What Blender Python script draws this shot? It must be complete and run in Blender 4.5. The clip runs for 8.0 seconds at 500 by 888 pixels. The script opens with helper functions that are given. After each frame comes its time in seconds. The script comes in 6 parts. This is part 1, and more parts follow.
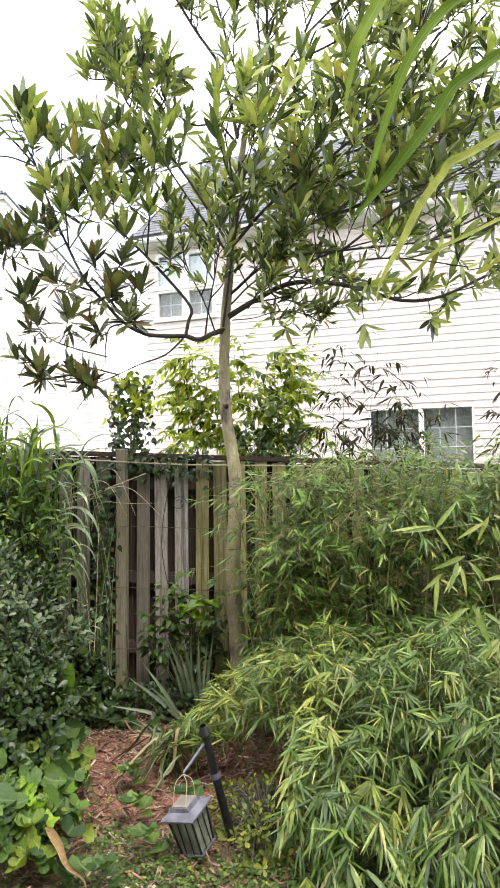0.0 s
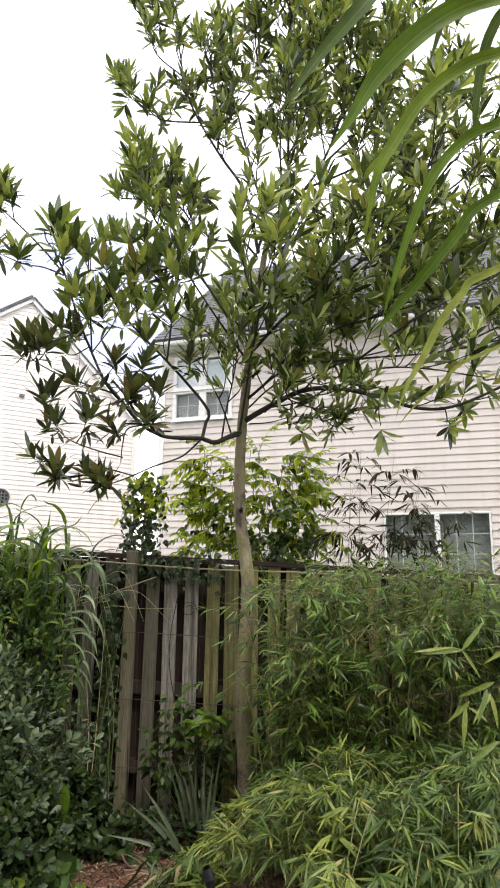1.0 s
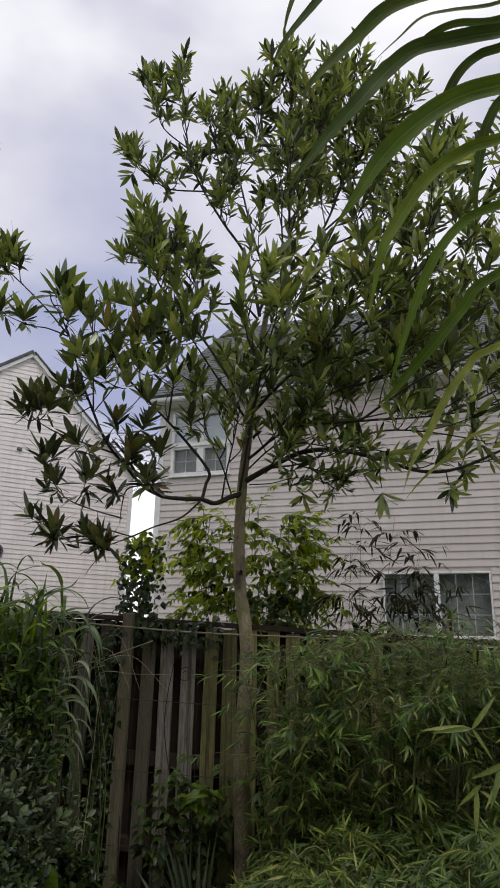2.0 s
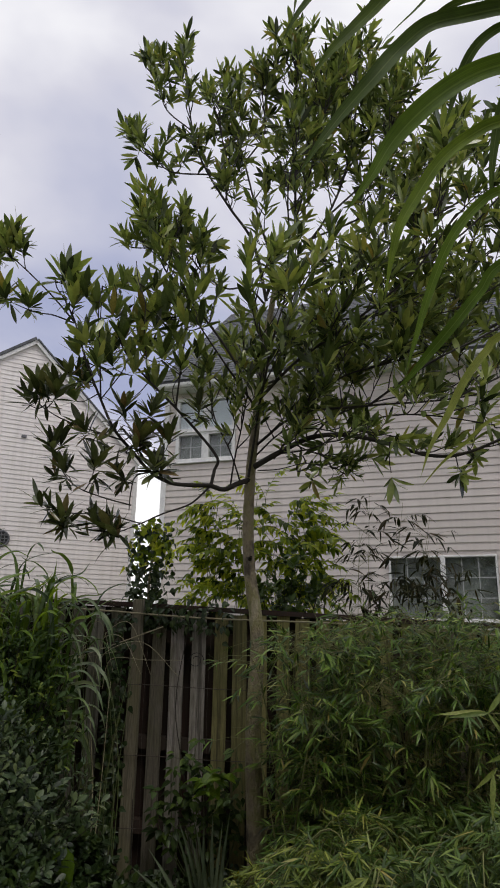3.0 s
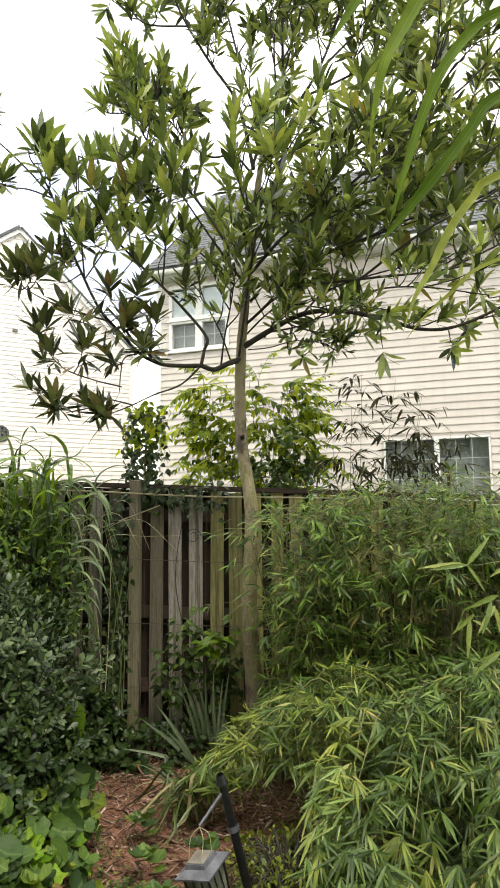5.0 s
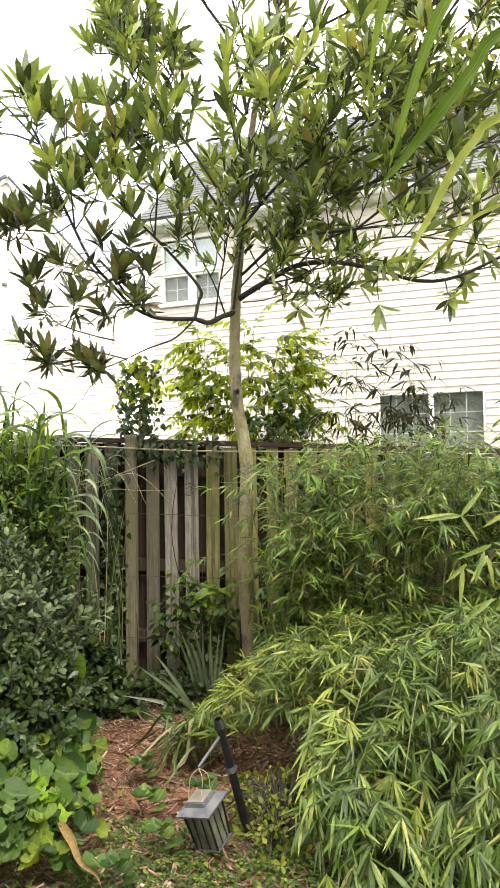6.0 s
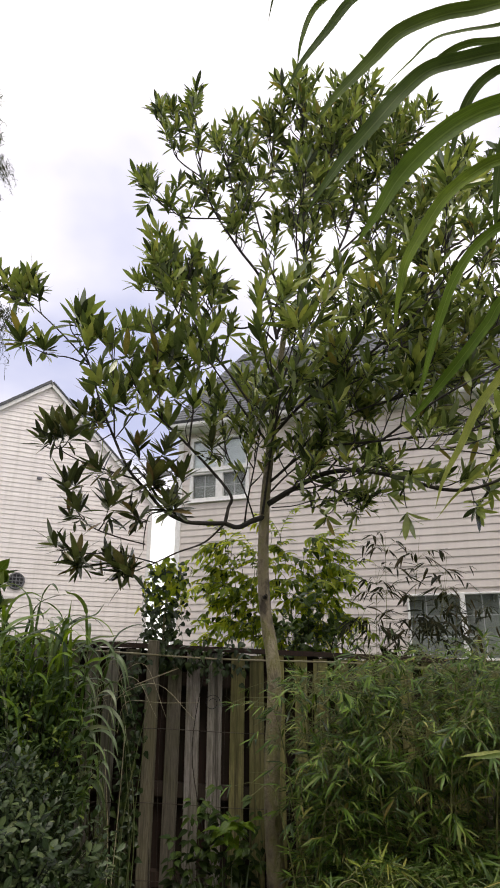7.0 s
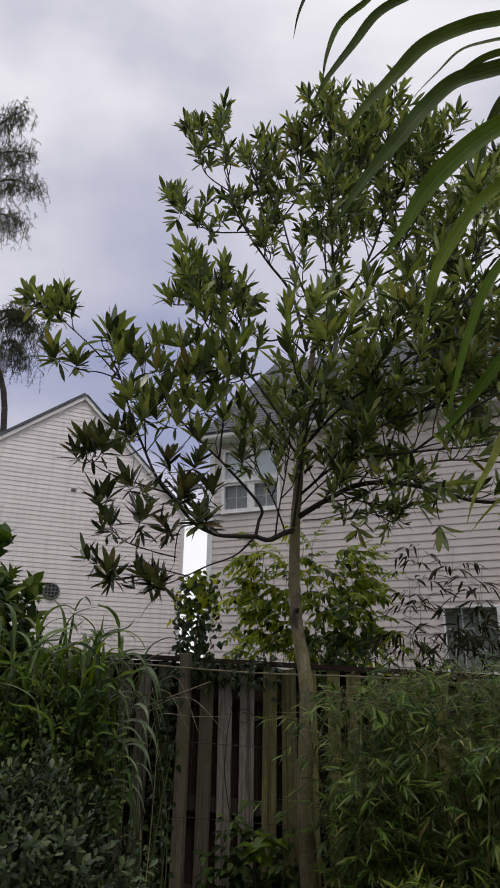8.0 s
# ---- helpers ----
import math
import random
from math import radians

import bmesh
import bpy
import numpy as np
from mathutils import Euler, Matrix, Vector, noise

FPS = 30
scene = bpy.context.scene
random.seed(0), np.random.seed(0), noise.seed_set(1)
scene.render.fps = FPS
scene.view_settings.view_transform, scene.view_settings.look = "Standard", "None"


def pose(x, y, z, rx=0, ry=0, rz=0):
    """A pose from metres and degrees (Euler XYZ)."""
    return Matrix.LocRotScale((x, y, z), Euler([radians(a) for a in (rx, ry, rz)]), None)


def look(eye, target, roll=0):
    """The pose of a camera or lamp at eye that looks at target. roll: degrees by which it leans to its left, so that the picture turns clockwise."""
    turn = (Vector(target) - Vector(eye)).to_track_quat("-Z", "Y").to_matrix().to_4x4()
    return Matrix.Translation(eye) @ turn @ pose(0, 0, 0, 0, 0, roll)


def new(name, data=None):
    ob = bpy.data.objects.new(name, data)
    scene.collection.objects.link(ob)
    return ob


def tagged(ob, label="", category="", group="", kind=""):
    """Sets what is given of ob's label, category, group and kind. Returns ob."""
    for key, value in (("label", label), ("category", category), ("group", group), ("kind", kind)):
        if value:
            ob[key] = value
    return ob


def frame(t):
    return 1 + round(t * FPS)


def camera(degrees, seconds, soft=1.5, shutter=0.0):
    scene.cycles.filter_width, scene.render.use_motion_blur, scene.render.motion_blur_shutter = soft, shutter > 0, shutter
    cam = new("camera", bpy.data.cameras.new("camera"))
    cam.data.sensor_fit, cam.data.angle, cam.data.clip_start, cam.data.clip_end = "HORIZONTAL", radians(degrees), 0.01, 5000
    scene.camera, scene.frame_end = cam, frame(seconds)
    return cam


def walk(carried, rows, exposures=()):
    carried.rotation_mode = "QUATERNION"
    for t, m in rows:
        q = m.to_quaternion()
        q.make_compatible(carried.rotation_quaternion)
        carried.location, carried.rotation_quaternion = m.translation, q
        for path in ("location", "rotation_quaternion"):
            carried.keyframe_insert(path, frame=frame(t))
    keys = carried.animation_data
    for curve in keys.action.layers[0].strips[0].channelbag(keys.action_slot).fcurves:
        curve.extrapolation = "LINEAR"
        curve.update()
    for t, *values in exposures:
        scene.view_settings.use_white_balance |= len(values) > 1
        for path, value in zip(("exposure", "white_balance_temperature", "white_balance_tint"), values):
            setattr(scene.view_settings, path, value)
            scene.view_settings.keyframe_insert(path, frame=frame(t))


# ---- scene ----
cam = camera(42.0, 8.0, 1.75, 0.1)
EYE = 1.62
# seconds, place from the first eye (right, ahead, up), yaw, pitch, roll in degrees
PATH = [
    (0, 0.105, 0.001, 0.015, 0.98, 3.89, -0.60),
    (0.2, 0.099, 0.017, 0.024, 1.31, 4.99, -0.55),
    (0.5, 0.092, 0.039, 0.036, 2.10, 6.61, -0.47),
    (0.7, 0.090, 0.046, 0.044, 2.15, 7.76, 0.05),
    (1, 0.088, 0.056, 0.057, 2.15, 12.59, 0.92),
    (1.2, 0.081, 0.055, 0.067, 1.64, 14.23, 2.00),
    (2.3, 0.041, 0.053, 0.121, 2.18, 17.60, 0.92),
    (2.5, 0.028, 0.045, 0.123, 2.34, 17.31, 0.71),
    (3, 0.019, 0.069, 0.120, 2.18, 16.01, 0.94),
    (3.5, 0.057, 0.091, 0.126, 3.12, 14.32, 0.21),
    (4, 0.078, 0.030, 0.078, 3.10, 12.13, -0.00),
    (4.2, 0.075, 0.044, 0.058, 2.92, 11.11, -0.16),
    (4.5, 0.072, 0.064, 0.028, 2.60, 8.91, -0.43),
    (5, 0.068, 0.102, 0.028, 1.97, 6.59, -0.52),
    (5.2, 0.067, 0.103, 0.026, 1.62, 6.27, -0.67),
    (6, 0.061, 0.107, 0.018, 1.50, 2.68, -0.82),
    (6.3, 0.058, 0.108, 0.016, 1.55, 5.11, -0.91),
    (6.4, 0.058, 0.109, 0.015, 1.73, 8.78, -0.86),
    (6.5, 0.057, 0.109, 0.014, 2.01, 12.52, -0.84),
    (6.6, 0.050, 0.101, 0.033, 2.38, 15.81, -0.62),
    (6.7, 0.044, 0.093, 0.051, 2.84, 17.84, -0.28),
    (6.8, 0.038, 0.085, 0.070, 3.13, 18.86, 0.00),
    (7, 0.025, 0.069, 0.108, 3.51, 19.40, 0.37),
    (7.2, 0.025, 0.078, 0.117, 4.75, 20.05, 0.68),
    (7.5, 0.025, 0.091, 0.130, 6.91, 20.60, 0.99),
    (7.7, 0.030, 0.080, 0.129, 7.41, 20.50, 0.95),
    (8, 0.038, 0.064, 0.128, 6.49, 20.23, 0.91),
]


def view(x, y, z, yaw, pitch, roll):
    return pose(x, y, EYE + z, 90 + pitch, 0, yaw) @ pose(0, 0, 0, 0, 0, roll)


EXPOSURES = [(0.0, 2.15, 6550, 9), (0.5, 2.05, 6600, 9), (1.0, 1.35, 6700, 8), (1.2, 0.95, 6650, 9), (2.3, -0.12, 6450, 10), (2.5, -0.12, 6450, 10), (3.5, 0.02, 6700, 7), (4.5, 0.7, 7100, 1), (5.0, 1.5, 7200, 0),
             (6.3, 2.15, 7350, 4), (6.5, 2.1, 7300, 6), (6.7, 1.2, 7050, 8), (7.0, 0.55, 6850, 10), (7.3, 0.05, 6550, 11), (8.0, -0.27, 6430, 12)]
walk(cam, [(t, view(*row)) for t, *row in PATH], EXPOSURES)

# ---- light ----
SUN_HEIGHT, SUN_TURN = 60.0, 150.0  # degrees: above the horizon, to the right of straight ahead
world = bpy.data.worlds.new("overcast_sky")
scene.world = world
world.use_nodes = True
wn, wl = world.node_tree.nodes, world.node_tree.links
wn.clear()
w_out = wn.new("ShaderNodeOutputWorld")
sky = wn.new("ShaderNodeTexSky")
sky.sky_type, sky.sun_disc = "NISHITA", False
sky.sun_elevation, sky.sun_rotation = radians(SUN_HEIGHT), radians(SUN_TURN)
clear_sky = wn.new("ShaderNodeBackground")
clear_sky.inputs["Strength"].default_value = 0.06
wl.new(sky.outputs["Color"], clear_sky.inputs["Color"])
w_co = wn.new("ShaderNodeTexCoord")
w_map = wn.new("ShaderNodeMapping")
w_map.inputs["Scale"].default_value = (1.0, 1.0, 1.7)
w_map.inputs["Location"].default_value = (1.85, 0.6, 2.1)
wl.new(w_co.outputs["Generated"], w_map.inputs["Vector"])
w_noise = wn.new("ShaderNodeTexNoise")
w_noise.inputs["Scale"].default_value = 1.9
w_noise.inputs["Detail"].default_value = 5.0
w_noise.inputs["Roughness"].default_value = 0.45
w_noise.inputs["Distortion"].default_value = 0.25
wl.new(w_map.outputs["Vector"], w_noise.inputs["Vector"])
w_ramp = wn.new("ShaderNodeValToRGB")
w_ramp.color_ramp.elements[0].position, w_ramp.color_ramp.elements[0].color = 0.34, (0.36, 0.39, 0.57, 1)
w_ramp.color_ramp.elements[1].position, w_ramp.color_ramp.elements[1].color = 0.68, (1.06, 1.05, 1.05, 1)
w_mid = w_ramp.color_ramp.elements.new(0.5)
w_mid.color = (0.655, 0.65, 0.74, 1)
w_sep, w_lift = wn.new("ShaderNodeSeparateXYZ"), wn.new("ShaderNodeMath")
wl.new(w_co.outputs["Generated"], w_sep.inputs[0])
w_lift.operation = "MULTIPLY_ADD"
w_lift.inputs[1].default_value = 0.42
wl.new(w_sep.outputs["Z"], w_lift.inputs[0])
w_sum = wn.new("ShaderNodeMath")
w_sum.operation = "ADD"
wl.new(w_noise.outputs["Fac"], w_lift.inputs[2])
wl.new(w_lift.outputs[0], w_sum.inputs[0])
w_low = wn.new("ShaderNodeMapRange")
w_low.inputs["From Min"].default_value, w_low.inputs["From Max"].default_value = 0.34, 0.2
w_low.inputs["To Min"].default_value, w_low.inputs["To Max"].default_value = -0.25, 0.2
wl.new(w_sep.outputs["Z"], w_low.inputs["Value"])
wl.new(w_low.outputs["Result"], w_sum.inputs[1])
wl.new(w_sum.outputs[0], w_ramp.inputs["Fac"])
clouds = wn.new("ShaderNodeBackground")
clouds.inputs["Strength"].default_value = 1.2
wl.new(w_ramp.outputs["Color"], clouds.inputs["Color"])
w_mix = wn.new("ShaderNodeMixShader")
w_mix.inputs["Fac"].default_value = 0.9
wl.new(clear_sky.outputs["Background"], w_mix.inputs[1])
wl.new(clouds.outputs["Background"], w_mix.inputs[2])
wl.new(w_mix.outputs["Shader"], w_out.inputs["Surface"])

sun = new("sun", bpy.data.lights.new("sun", "SUN"))
sun.data.energy, sun.data.angle, sun.data.color = 1.1, radians(25), (1.0, 0.95, 0.86)
_e, _a = radians(SUN_HEIGHT), radians(SUN_TURN)
sun_way = Vector((math.sin(_a) * math.cos(_e), math.cos(_a) * math.cos(_e), math.sin(_e)))
sun.matrix_basis = look(sun_way * 30, (0, 0, 0))


# ---- materials ----
def graph(name):
    m = bpy.data.materials.new(name)
    m.use_nodes = True
    n, l = m.node_tree.nodes, m.node_tree.links
    return m, n, l, n["Principled BSDF"], n["Material Output"]


def chance(n, l):
    """A number from 0 to 1 for each loose piece, whether an object or an island of a mesh."""
    info, geo, add = n.new("ShaderNodeObjectInfo"), n.new("ShaderNodeNewGeometry"), n.new("ShaderNodeMath")
    add.operation = "ADD"
    l.new(info.outputs["Random"], add.inputs[0])
    l.new(geo.outputs["Random Per Island"], add.inputs[1])
    wrap = n.new("ShaderNodeMath")
    wrap.operation = "FRACT"
    l.new(add.outputs[0], wrap.inputs[0])
    return wrap.outputs[0]


def ramp(n, l, value, stops):
    r = n.new("ShaderNodeValToRGB")
    e = r.color_ramp.elements
    while len(e) < len(stops):
        e.new(0.5)
    for k, (at, col) in enumerate(stops):
        e[k].position, e[k].color = at, (*col, 1)
    l.new(value, r.inputs["Fac"])
    return r.outputs["Color"]


def noise_of(n, l, scale, detail=4.0, stretch=(1, 1, 1), rough=0.55, space="Object", shift=False):
    """Noise in the object's own metres; shift: from another spot for each object."""
    co, mp, t = n.new("ShaderNodeTexCoord"), n.new("ShaderNodeMapping"), n.new("ShaderNodeTexNoise")
    mp.inputs["Scale"].default_value = stretch
    t.inputs["Scale"].default_value, t.inputs["Detail"].default_value, t.inputs["Roughness"].default_value = scale, detail, rough
    l.new(co.outputs[space], mp.inputs["Vector"])
    if shift:
        info, far = n.new("ShaderNodeObjectInfo"), n.new("ShaderNodeMath")
        far.operation = "MULTIPLY"
        far.inputs[1].default_value = 53.0
        l.new(info.outputs["Random"], far.inputs[0])
        l.new(far.outputs[0], mp.inputs["Location"])
    l.new(mp.outputs["Vector"], t.inputs["Vector"])
    return t.outputs["Fac"]


def blend(n, l, fac, a, b, mode="MIX"):
    x = n.new("ShaderNodeMix")
    x.data_type, x.blend_type = "RGBA", mode
    for sock, val in ((x.inputs[0], fac), (x.inputs[6], a), (x.inputs[7], b)):
        if isinstance(val, (int, float)):
            sock.default_value = val
        elif isinstance(val, tuple):
            sock.default_value = (*val, 1)
        else:
            l.new(val, sock)
    return x.outputs[2]


def bump(n, l, p, height, strength, distance=0.01):
    b = n.new("ShaderNodeBump")
    b.inputs["Strength"].default_value, b.inputs["Distance"].default_value = strength, distance
    l.new(height, b.inputs["Height"])
    l.new(b.outputs["Normal"], p.inputs["Normal"])


def leaf_material(name, stops, rough=0.45, through_light=0.35, rib=0.25, patch=14.0, gloss=0.45, veins=0.0, glow=(1.25, 1.2, 0.45)):
    """Foliage: a colour for each leaf, a paler midrib, blotches, and light that comes through the blade."""
    m, n, l, p, out = graph(name)
    col = ramp(n, l, chance(n, l), stops)
    blot = noise_of(n, l, patch, 3.0)
    dark = blend(n, l, 1.0, col, (0.62, 0.66, 0.55), "MULTIPLY")
    col = blend(n, l, ramp(n, l, blot, [(0.35, (0, 0, 0)), (0.7, (1, 1, 1))]), col, dark)
    if veins:
        lines = noise_of(n, l, 1.0, 3.0, (34, 1.5, 1), 0.6, "UV")
        shade = ramp(n, l, lines, [(0.35, (1 - veins,) * 3), (0.65, (1, 1, 1))])
        col = blend(n, l, 1.0, col, shade, "MULTIPLY")
        bump(n, l, p, lines, 0.25, 0.002)
    uv = n.new("ShaderNodeUVMap")
    sep = n.new("ShaderNodeSeparateXYZ")
    l.new(uv.outputs["UV"], sep.inputs[0])
    line = ramp(n, l, sep.outputs["X"], [(0.44, (0, 0, 0)), (0.5, (rib, rib, rib)), (0.56, (0, 0, 0))])
    pale = blend(n, l, 1.0, col, (0.10, 0.12, 0.05), "ADD")
    col = blend(n, l, line, col, pale)
    l.new(col, p.inputs["Base Color"])
    p.inputs["Roughness"].default_value = rough
    p.inputs["Specular IOR Level"].default_value = gloss
    tr, mix = n.new("ShaderNodeBsdfTranslucent"), n.new("ShaderNodeMixShader")
    warm = blend(n, l, 1.0, col, glow, "MULTIPLY")
    l.new(warm, tr.inputs["Color"])
    mix.inputs["Fac"].default_value = through_light
    l.new(p.outputs["BSDF"], mix.inputs[1])
    l.new(tr.outputs["BSDF"], mix.inputs[2])
    l.new(mix.outputs["Shader"], out.inputs["Surface"])
    return m


def wood_material(name, stops, stain, grain=(14, 14, 1.2), rough=0.85):
    """Weathered timber: a tone for each board, long grain, and stains."""
    m, n, l, p, _ = graph(name)
    col = ramp(n, l, chance(n, l), stops)
    g = noise_of(n, l, 9.0, 8.0, grain, 0.65, shift=True)
    col = blend(n, l, ramp(n, l, g, [(0.28, (0.35, 0.35, 0.35)), (0.62, (1.0, 1.0, 1.0))]), (0.03, 0.025, 0.02), col)
    st = noise_of(n, l, 2.6, 5.0, (1, 1, 0.7), shift=True)
    col = blend(n, l, ramp(n, l, st, [(0.5, (0, 0, 0)), (0.72, (0.75, 0.75, 0.75))]), col, stain)
    drip = noise_of(n, l, 3.0, 6.0, (14, 14, 0.45), 0.6, shift=True)
    col = blend(n, l, ramp(n, l, drip, [(0.5, (0, 0, 0)), (0.66, (0.7, 0.7, 0.7))]), col, (0.035, 0.028, 0.02))
    moss = noise_of(n, l, 1.4, 5.0, (2.2, 2.2, 0.8), 0.65, shift=True)
    col = blend(n, l, ramp(n, l, moss, [(0.48, (0, 0, 0)), (0.7, (0.6, 0.6, 0.6))]), col, stain)
    l.new(col, p.inputs["Base Color"])
    p.inputs["Roughness"].default_value = rough
    bump(n, l, p, g, 0.6, 0.004)
    return m


def plain_material(name, stops, rough=0.6, metal=0.0, scale=6.0, stretch=(1, 1, 1), relief=0.15, depth=0.003, spec=0.5):
    """A surface whose tone drifts at two scales, with a fine relief."""
    m, n, l, p, _ = graph(name)
    big, fine = noise_of(n, l, scale, 4.0, stretch), noise_of(n, l, scale * 9, 5.0, stretch)
    col = ramp(n, l, big, stops)
    col = blend(n, l, 0.25, col, ramp(n, l, fine, [(0.3, (0.3, 0.3, 0.3)), (0.7, (1, 1, 1))]), "MULTIPLY")
    l.new(col, p.inputs["Base Color"])
    p.inputs["Roughness"].default_value, p.inputs["Metallic"].default_value = rough, metal
    p.inputs["Specular IOR Level"].default_value = spec
    bump(n, l, p, fine, relief, depth)
    return m


def siding_material(name, low, high):
    """Vinyl cladding: each course a touch different, faint streaks running down."""
    m, n, l, p, _ = graph(name)
    col = ramp(n, l, chance(n, l), [(0.0, low), (1.0, high)])
    streak = noise_of(n, l, 2.2, 5.0, (2.5, 1, 0.25))
    col = blend(n, l, ramp(n, l, streak, [(0.45, (0, 0, 0)), (0.8, (0.35, 0.35, 0.35))]), col, (0.36, 0.33, 0.29))
    l.new(col, p.inputs["Base Color"])
    p.inputs["Roughness"].default_value = 0.55
    bump(n, l, p, noise_of(n, l, 30.0, 3.0, (0.4, 1, 6)), 0.12, 0.002)
    return m


def glass_material(name, tint=(0.9, 0.95, 0.95)):
    m, n, l, p, _ = graph(name)
    p.inputs["Base Color"].default_value = (*tint, 1)
    p.inputs["Transmission Weight"].default_value = 1.0
    p.inputs["Roughness"].default_value = 0.02
    p.inputs["IOR"].default_value = 1.45
    return m


TREE_LEAF = leaf_material("magnolia_leaf", [(0.0, (0.026, 0.036, 0.018)), (0.33, (0.16, 0.215, 0.074)), (0.75, (0.35, 0.405, 0.13)), (0.96, (0.48, 0.50, 0.155)), (1.0, (0.331, 0.235, 0.070))], 0.22, 0.31, 0.3, 14.0, 0.95, glow=(1.1, 1.15, 0.6))
# Browner leaf for the low crowns, darkened to stand for their shaded undersides.
SHADED_BRONZE_LEAF = leaf_material("shaded_bronze_magnolia_leaf", [(0.0, (0.022, 0.026, 0.013)), (0.45, (0.085, 0.105, 0.042)), (0.85, (0.20, 0.225, 0.09)), (1.0, (0.19, 0.12, 0.055))], 0.26, 0.2, 0.3, 14.0, 0.8, glow=(1.1, 1.1, 0.6))
BAMBOO_LEAF = leaf_material("bamboo_leaf", [(0.0, (0.016, 0.034, 0.006)), (0.48, (0.078, 0.158, 0.022)), (0.85, (0.20, 0.31, 0.052)), (0.96, (0.31, 0.37, 0.10)), (1.0, (0.36, 0.27, 0.08))], 0.36, 0.38, 0.2)
PALE_BAMBOO = leaf_material("pale_bamboo_leaf", [(0.0, (0.17, 0.25, 0.06)), (0.6, (0.29, 0.37, 0.11)), (1.0, (0.42, 0.46, 0.15))], 0.45, 0.4, 0.3, 14.0, 0.4, 0.3)
MOUND_LEAF = leaf_material("mound_bamboo_leaf", [(0.0, (0.024, 0.052, 0.008)), (0.55, (0.086, 0.15, 0.026)), (0.92, (0.19, 0.26, 0.058)), (0.985, (0.34, 0.37, 0.11)), (1.0, (0.38, 0.28, 0.11))], 0.4, 0.26, 0.3, 14.0, 0.42)
# Yellower mound leaf, with the sky-lit brightness of the left side in its colour.
LIT_YELLOW_MOUND = leaf_material("lit_yellow_bamboo_leaf", [(0.0, (0.06, 0.09, 0.014)), (0.5, (0.17, 0.22, 0.032)), (0.92, (0.32, 0.36, 0.07)), (1.0, (0.46, 0.38, 0.12))], 0.42, 0.34, 0.3, 14.0, 0.42)
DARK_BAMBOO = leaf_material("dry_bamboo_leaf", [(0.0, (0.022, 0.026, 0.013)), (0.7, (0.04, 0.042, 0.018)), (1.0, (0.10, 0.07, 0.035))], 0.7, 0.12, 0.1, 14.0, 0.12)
REED_LEAF = leaf_material("reed_leaf", [(0.0, (0.12, 0.215, 0.018)), (0.6, (0.17, 0.28, 0.026)), (1.0, (0.24, 0.34, 0.035))], 0.45, 0.24, 0.6, 9.0, 0.3, 0.45)
# Darker reed colour that paints in the shade of blades against the sky.
BACKLIT_REED = leaf_material("backlit_reed_leaf", [(0.0, (0.07, 0.13, 0.014)), (1.0, (0.125, 0.20, 0.022))], 0.48, 0.14, 0.6, 9.0, 0.28, 0.45)
DRY_REED = leaf_material("pale_reed_leaf", [(0.0, (0.40, 0.46, 0.15)), (1.0, (0.54, 0.57, 0.24))], 0.5, 0.4, 0.3, 20.0, 0.4, 0.4)
GRASS_LEAF = leaf_material("tall_grass_blade", [(0.0, (0.025, 0.053, 0.011)), (0.5, (0.125, 0.22, 0.048)), (0.85, (0.22, 0.33, 0.10)), (1.0, (0.29, 0.32, 0.16))], 0.34, 0.3, 0.45, 10.0, 0.4, 0.35)
SPIKE_LEAF = leaf_material("fresh_grass_blade", [(0.0, (0.12, 0.23, 0.02)), (1.0, (0.24, 0.36, 0.035))], 0.4, 0.45, 0.35, 10.0, 0.4, 0.3)
ARCH_LEAF = leaf_material("arching_grass_blade", [(0.0, (0.11, 0.175, 0.075)), (0.7, (0.22, 0.295, 0.155)), (1.0, (0.34, 0.38, 0.24))], 0.34, 0.3, 0.45, 10.0, 0.5, 0.3)
SHRUB_LEAF = leaf_material("shrub_leaf", [(0.0, (0.010, 0.021, 0.007)), (0.5, (0.045, 0.078, 0.028)), (0.85, (0.11, 0.155, 0.062)), (1.0, (0.20, 0.24, 0.11))], 0.42, 0.22, 0.3)
VINE_LEAF = leaf_material("ground_vine_leaf", [(0.0, (0.025, 0.055, 0.014)), (0.55, (0.078, 0.145, 0.033)), (0.85, (0.14, 0.22, 0.036)), (1.0, (0.25, 0.31, 0.04))], 0.55, 0.3, 0.5, 38.0, 0.3, 0.3)
LIME_LEAF = leaf_material("lime_leaf", [(0.0, (0.14, 0.27, 0.022)), (1.0, (0.27, 0.41, 0.038))], 0.5, 0.45, 0.3, 24.0, 0.28)
SAPLING_LEAF = leaf_material("sapling_leaf", [(0.0, (0.030, 0.057, 0.009)), (0.25, (0.2, 0.29, 0.028)), (0.65, (0.43, 0.52, 0.045)), (1.0, (0.62, 0.65, 0.07))], 0.38, 0.58, 0.2)
IVY_LEAF = leaf_material("ivy_leaf", [(0.0, (0.021, 0.042, 0.013)), (0.7, (0.036, 0.066, 0.017)), (1.0, (0.066, 0.102, 0.021))], 0.4, 0.2, 0.4)
WEED_LEAF = leaf_material("weed_leaf", [(0.0, (0.028, 0.055, 0.014)), (0.7, (0.07, 0.12, 0.025)), (1.0, (0.13, 0.2, 0.035))], 0.42, 0.3, 0.4)
YELLOW_WEED = leaf_material("yellow_weed_leaf", [(0.0, (0.06, 0.09, 0.014)), (0.6, (0.18, 0.22, 0.03)), (1.0, (0.34, 0.34, 0.06))], 0.5, 0.4, 0.3)
